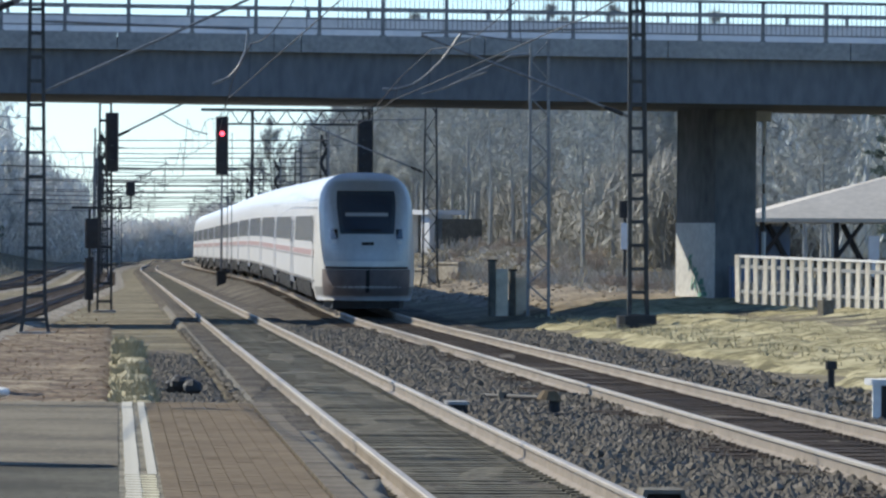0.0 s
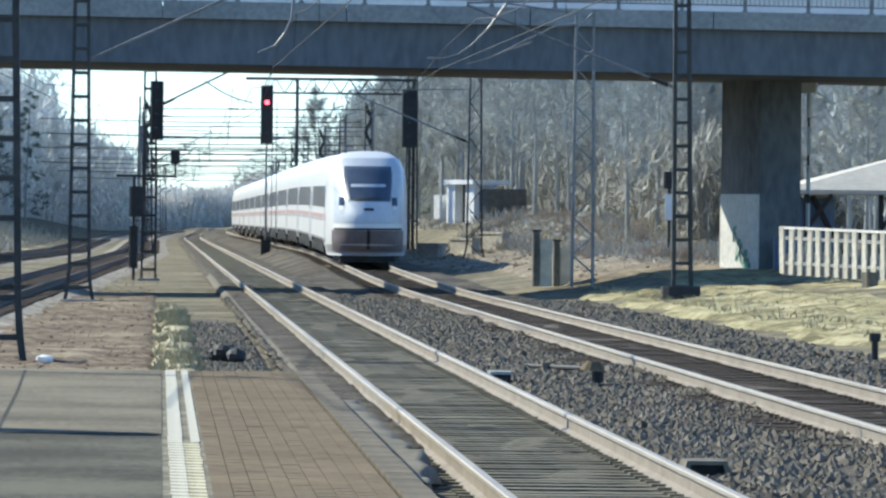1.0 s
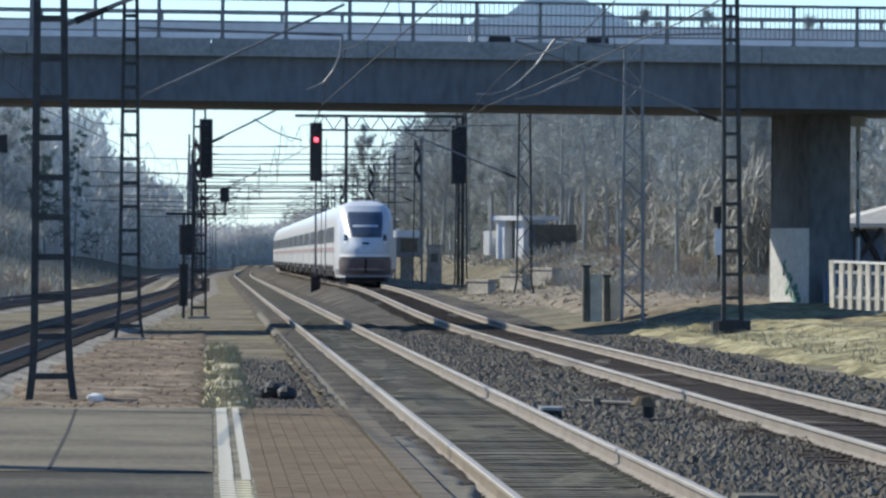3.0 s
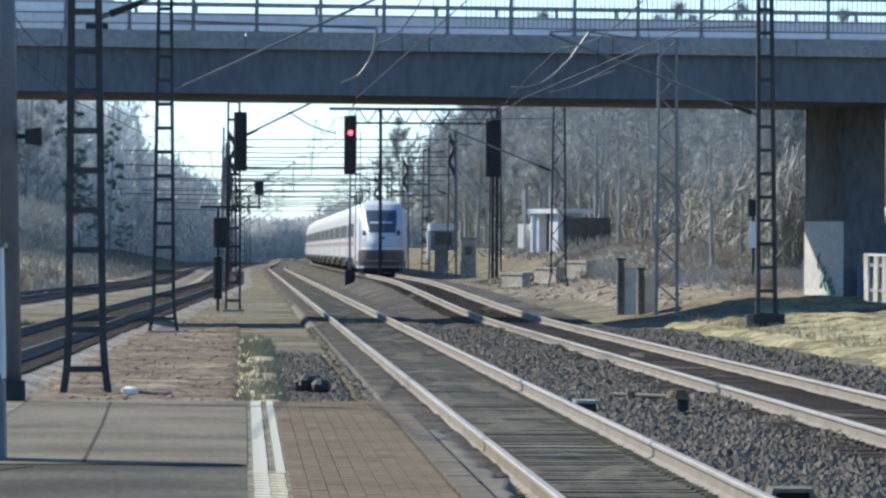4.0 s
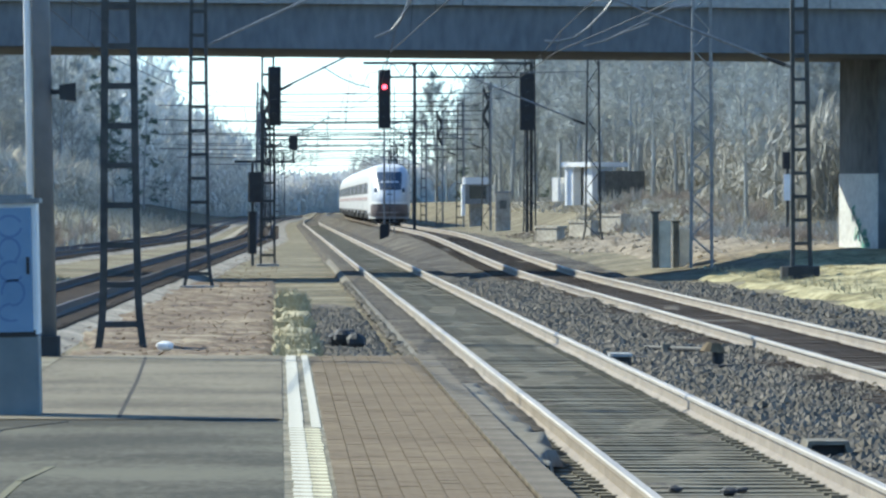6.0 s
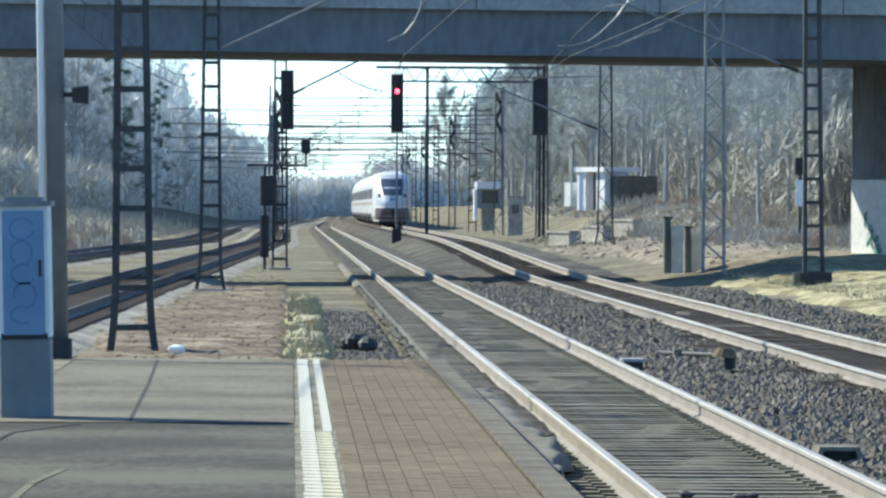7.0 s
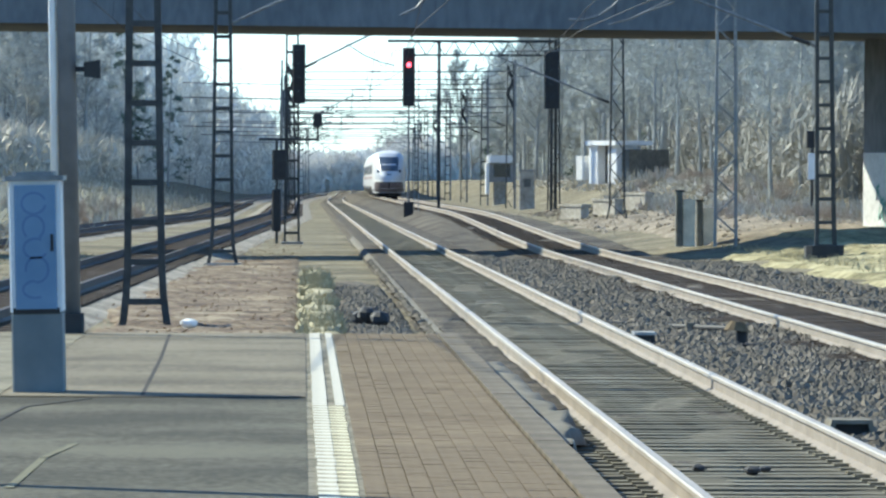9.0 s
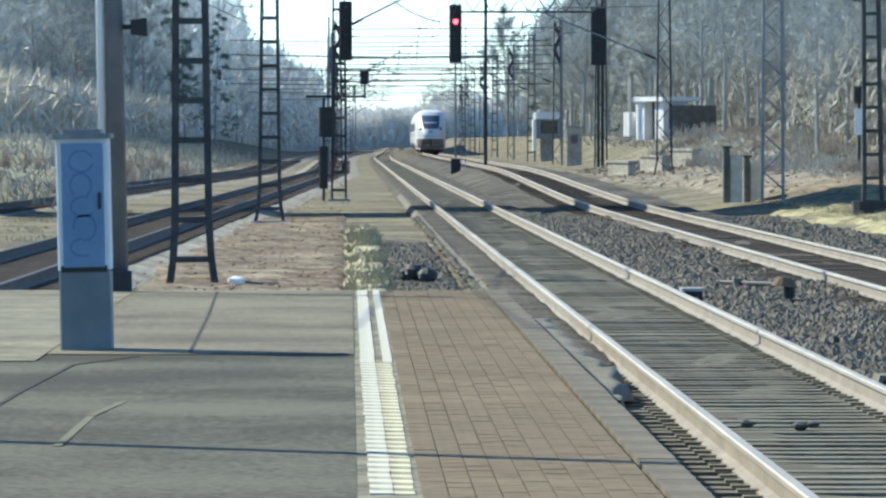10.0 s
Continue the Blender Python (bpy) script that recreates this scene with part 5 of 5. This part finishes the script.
def bush_mesh(seed, r, h):
    """A bare shrub: stems fanning from one root, with twigs."""
    k = random.Random(seed)
    s = Shape()
    for i in range(46):
        a, t = k.uniform(0, math.tau), k.uniform(0.1, 1.0)
        tip = Vector((r * t * math.cos(a), r * t * math.sin(a), h * k.uniform(0.5, 1.05) * (1.1 - 0.5 * t)))
        root = Vector((0.1 * math.cos(a), 0.1 * math.sin(a), -0.1))
        s.tube(root, tip, 0.018, 0.006, 3)
        for j in range(14):
            p = root + (tip - root) * k.uniform(0.25, 1.0)
            d = Vector((k.gauss(0, 1), k.gauss(0, 1), k.gauss(0.4, 0.7))).normalized() * k.uniform(0.15, 0.4)
            w = d.cross(Vector((k.gauss(0, 1), k.gauss(0, 1), 1))).normalized() * 0.014
            s.add([tuple(p - w), tuple(p + w), tuple(p + d)], [(0, 1, 2)])
    return s.data("shrub", SHRUB)


SHRUB = material("brown_shrub_twigs", (0.30, 0.25, 0.20), (0.58, 0.50, 0.42), 0.95, grain=0.8, patch=0.3, bump=0.0, per_piece=0.35)
shrubs = [bush_mesh(3, 1.1, 1.3), bush_mesh(4, 1.5, 1.0), bush_mesh(5, 0.9, 1.6)]
for k in range(96):
    if k % 3 < 2:
        y = 212 + 150 * srng.random()
        x = srng.uniform(13.6, 21) + 0.01 * (y - 212)
    else:
        y = 190 + 200 * srng.random()
        x = -srng.uniform(10.5, 14.5) + 0.012 * (y - 190)
    t = thing("shrub", pose(x, y, ground_z(x, y), 0, 0, srng.uniform(0, 360)) @ Matrix.Scale(srng.uniform(0.3, 0.62), 4), "bare brown shrub in the dry grass", "shrub", "shrubs beside the line")
    part("shrub_crown", shrubs[k % 3], None, t)
rubble = Shape()
for k in range(1300):
    y = 200 + 150 * srng.random()
    x, r = srng.uniform(10.6, 17), srng.uniform(0.03, 0.11)
    z = ground_z(x, y) + 0.06
    rubble.add([(x + r * (vx + srng.uniform(-0.35, 0.35)), y + r * (vy + srng.uniform(-0.35, 0.35)), z + r * 0.7 * (vz + srng.uniform(-0.35, 0.35))) for vx, vy, vz in ((1, 0, 0), (0, 1, 0), (-1, 0, 0), (0, -1, 0), (0, 0, 1), (0, 0, -1))],
               [(0, 1, 4), (1, 2, 4), (2, 3, 4), (3, 0, 4), (1, 0, 5), (2, 1, 5), (3, 2, 5), (0, 3, 5)])
tagged(part("rubble", rubble, material("pale_rubble", (0.160, 0.130, 0.090), (0.460, 0.391, 0.295), 0.9, grain=6, patch=2, per_piece=0.5)), "pale broken rubble on the earth beyond the bridge", "rubble", "", "stuff")
tuft = Shape()
for k in range(46000):
    zone = k % 4
    if (zone == 0 and k % 3) or (zone % 2 and k % 5 > 1):
        continue
    if zone == 0:
        x, y, z = srng.uniform(-0.05, 0.55), srng.uniform(70.3, 150), -0.13
    elif zone == 1:
        x, y = srng.uniform(11.4, 24), srng.uniform(100, 195)
        z = 0.0 if x < 13.6 else ground_z(x, y) + 0.03
    elif zone == 2:
        x, y, z = srng.uniform(-9, -3.2), srng.uniform(75, 200), -0.32
    else:
        x, y, z = srng.uniform(11.3, 20), srng.uniform(110, 196), 0.0
    if noise.noise((x * 1.3, y * 0.35, 2)) < 0.02:
        continue
    hgt, w = srng.uniform(0.03, 0.10) * (1.5 if zone == 0 else 1.0), srng.uniform(0.006, 0.016)
    tuft.add([(x - w, y, z - 0.03), (x + w, y, z - 0.03), (x + srng.gauss(0, 0.06), y + srng.gauss(0, 0.06), z + hgt)], [(0, 1, 2)])
tagged(part("grass_tufts", tuft, material("pale_blades", (0.25, 0.215, 0.12), (0.50, 0.43, 0.27), 0.95, grain=0.6, patch=0.3, bump=0, per_piece=0.35)), "pale winter grass blades in tufts", "grass", "", "stuff")

# ---- loose ballast ----
stones = Shape()
OCT = [(1, 0, 0), (0, 1, 0), (-1, 0, 0), (0, -1, 0), (0, 0, 1), (0, 0, -1)]
OCT_F = [(0, 1, 4), (1, 2, 4), (2, 3, 4), (3, 0, 4), (1, 0, 5), (2, 1, 5), (3, 2, 5), (0, 3, 5)]


def stone(x, y, z, r):
    stones.add([(x + r * (vx + srng.uniform(-0.35, 0.35)), y + r * (vy + srng.uniform(-0.35, 0.35)), z + r * 0.75 * (vz + srng.uniform(-0.35, 0.35))) for vx, vy, vz in OCT], OCT_F)


for k in range(44000):
    y = 34 + 140 * srng.random() ** 1.4
    pick = k % 10
    if pick < 6:
        x = srng.uniform(3.9, 6.3)
    elif pick < 8:
        x = srng.uniform(8.2, 10.6)
    else:
        x = srng.uniform(1.62, 2.12)
        if y < 58.5:
            continue
    heap_z = 0.07 * noise.noise((x * 0.9, y * 0.25, 8))
    stone(x, y, (-0.13 if 3.75 < x < 4.7 else -0.19) + heap_z * (pick < 8), srng.uniform(0.03, 0.08))
for k in range(3500):
    stone(srng.uniform(0.5, 1.42), srng.uniform(70.3, 130), -0.2, srng.uniform(0.03, 0.07))
tagged(part("ballast_stones", stones, STONE), "loose grey ballast stones round the tracks", "ballast", "", "stuff")


litter = Shape()
for k in range(3600):
    x, y = srng.uniform(-3.1, -0.05), 78 + 260 * srng.random() ** 1.8
    z = -0.27 + 0.07 * noise.noise((x * 2.1, y * 0.9, -0.27)) + 0.01
    r, a, tilt = srng.uniform(0.025, 0.07), srng.uniform(0, math.tau), srng.uniform(0.0, 0.025)
    c, d = r * math.cos(a), r * math.sin(a)
    litter.add([(x - c, y - d, z), (x + d * 0.5, y - c * 0.5, z + tilt), (x + c, y + d, z + tilt * 1.3), (x - d * 0.5, y + c * 0.5, z + 0.01)], [(0, 1, 2, 3)])
tagged(part("leaf_litter", litter, material("dead_leaves", (0.13, 0.092, 0.066), (0.33, 0.25, 0.175), 0.95, grain=2, patch=0.6, bump=0, per_piece=0.28)), "brown dead leaves on the earth", "leaf litter", "", "stuff")

# ---- a car crossing the bridge ----
auto = thing("car", pose(54.5, 198.2, 7.14, 0, 0.46, 180), "silver estate car with dark windows driving across the bridge", "car")
ring = [(-2.2, 0.25), (2.2, 0.25), (2.25, 0.75), (2.1, 0.95), (1.3, 1.0), (0.75, 1.42), (-1.0, 1.5), (-2.0, 0.98), (-2.25, 0.85)]
hull = Shape()
hull.add([(x, y, z) for y, k in ((-0.86, 0), (0.86, 0)) for x, z in ring], [tuple(range(9)), tuple(reversed(range(9, 18)))] + [(i, i + 9, (i + 1) % 9 + 9, (i + 1) % 9) for i in range(9)])
part("body", hull, material("silver_car_paint", (0.50, 0.52, 0.54), (0.60, 0.62, 0.63), 0.25, 0.3, bump=0.0), auto, "silver body")
for x0, x1 in ((-1.75, -0.75), (-0.65, 0.25), (0.3, 0.95)):
    part("side_window", Shape().add([(x0, -0.875, 1.0), (x1, -0.875, 1.0), (x1 - 0.25 if x1 > 0.5 else x1, -0.875, 1.36), (x0 + (0.35 if x0 < -1 else 0), -0.875, 1.40), (x0, -0.85, 1.0), (x1, -0.85, 1.0), (x1 - 0.25 if x1 > 0.5 else x1, -0.85, 1.36), (x0 + (0.35 if x0 < -1 else 0), -0.85, 1.40)],
                                    [(0, 1, 2, 3), (7, 6, 5, 4), (0, 4, 5, 1), (1, 5, 6, 2), (2, 6, 7, 3), (3, 7, 4, 0)]), DARK_GLASS, auto)
part("roof_panel", Shape().box(-0.95, 0.7, -0.8, 0.8, 1.44, 1.52, 0, 0.1), material("pale_car_roof", (0.5, 0.52, 0.54), (0.6, 0.62, 0.63), 0.3, bump=0.0), auto, "pale reflecting roof")
for x in (-1.35, 1.4):
    for y in (-0.8, 0.8):
        part("wheel", Shape().tube((x, y - 0.1, 0.32), (x, y + 0.1, 0.32), 0.32, n=16), BLACK, auto)

# ---- what moves ----
def motions():
    for k, car in enumerate(cars):
        walk(car, [(t / 2, car_pose(200.9 + 44.5 * t / 2 + CAR * k)) for t in range(21)])
    # the car heads left along the sloping deck
    walk(auto, [(t, pose(54.5 - 15 * t, 198.2, 7.58 - 0.008 * (54.5 - 15 * t), 0, 0.46, 180)) for t in range(11)])


motions()
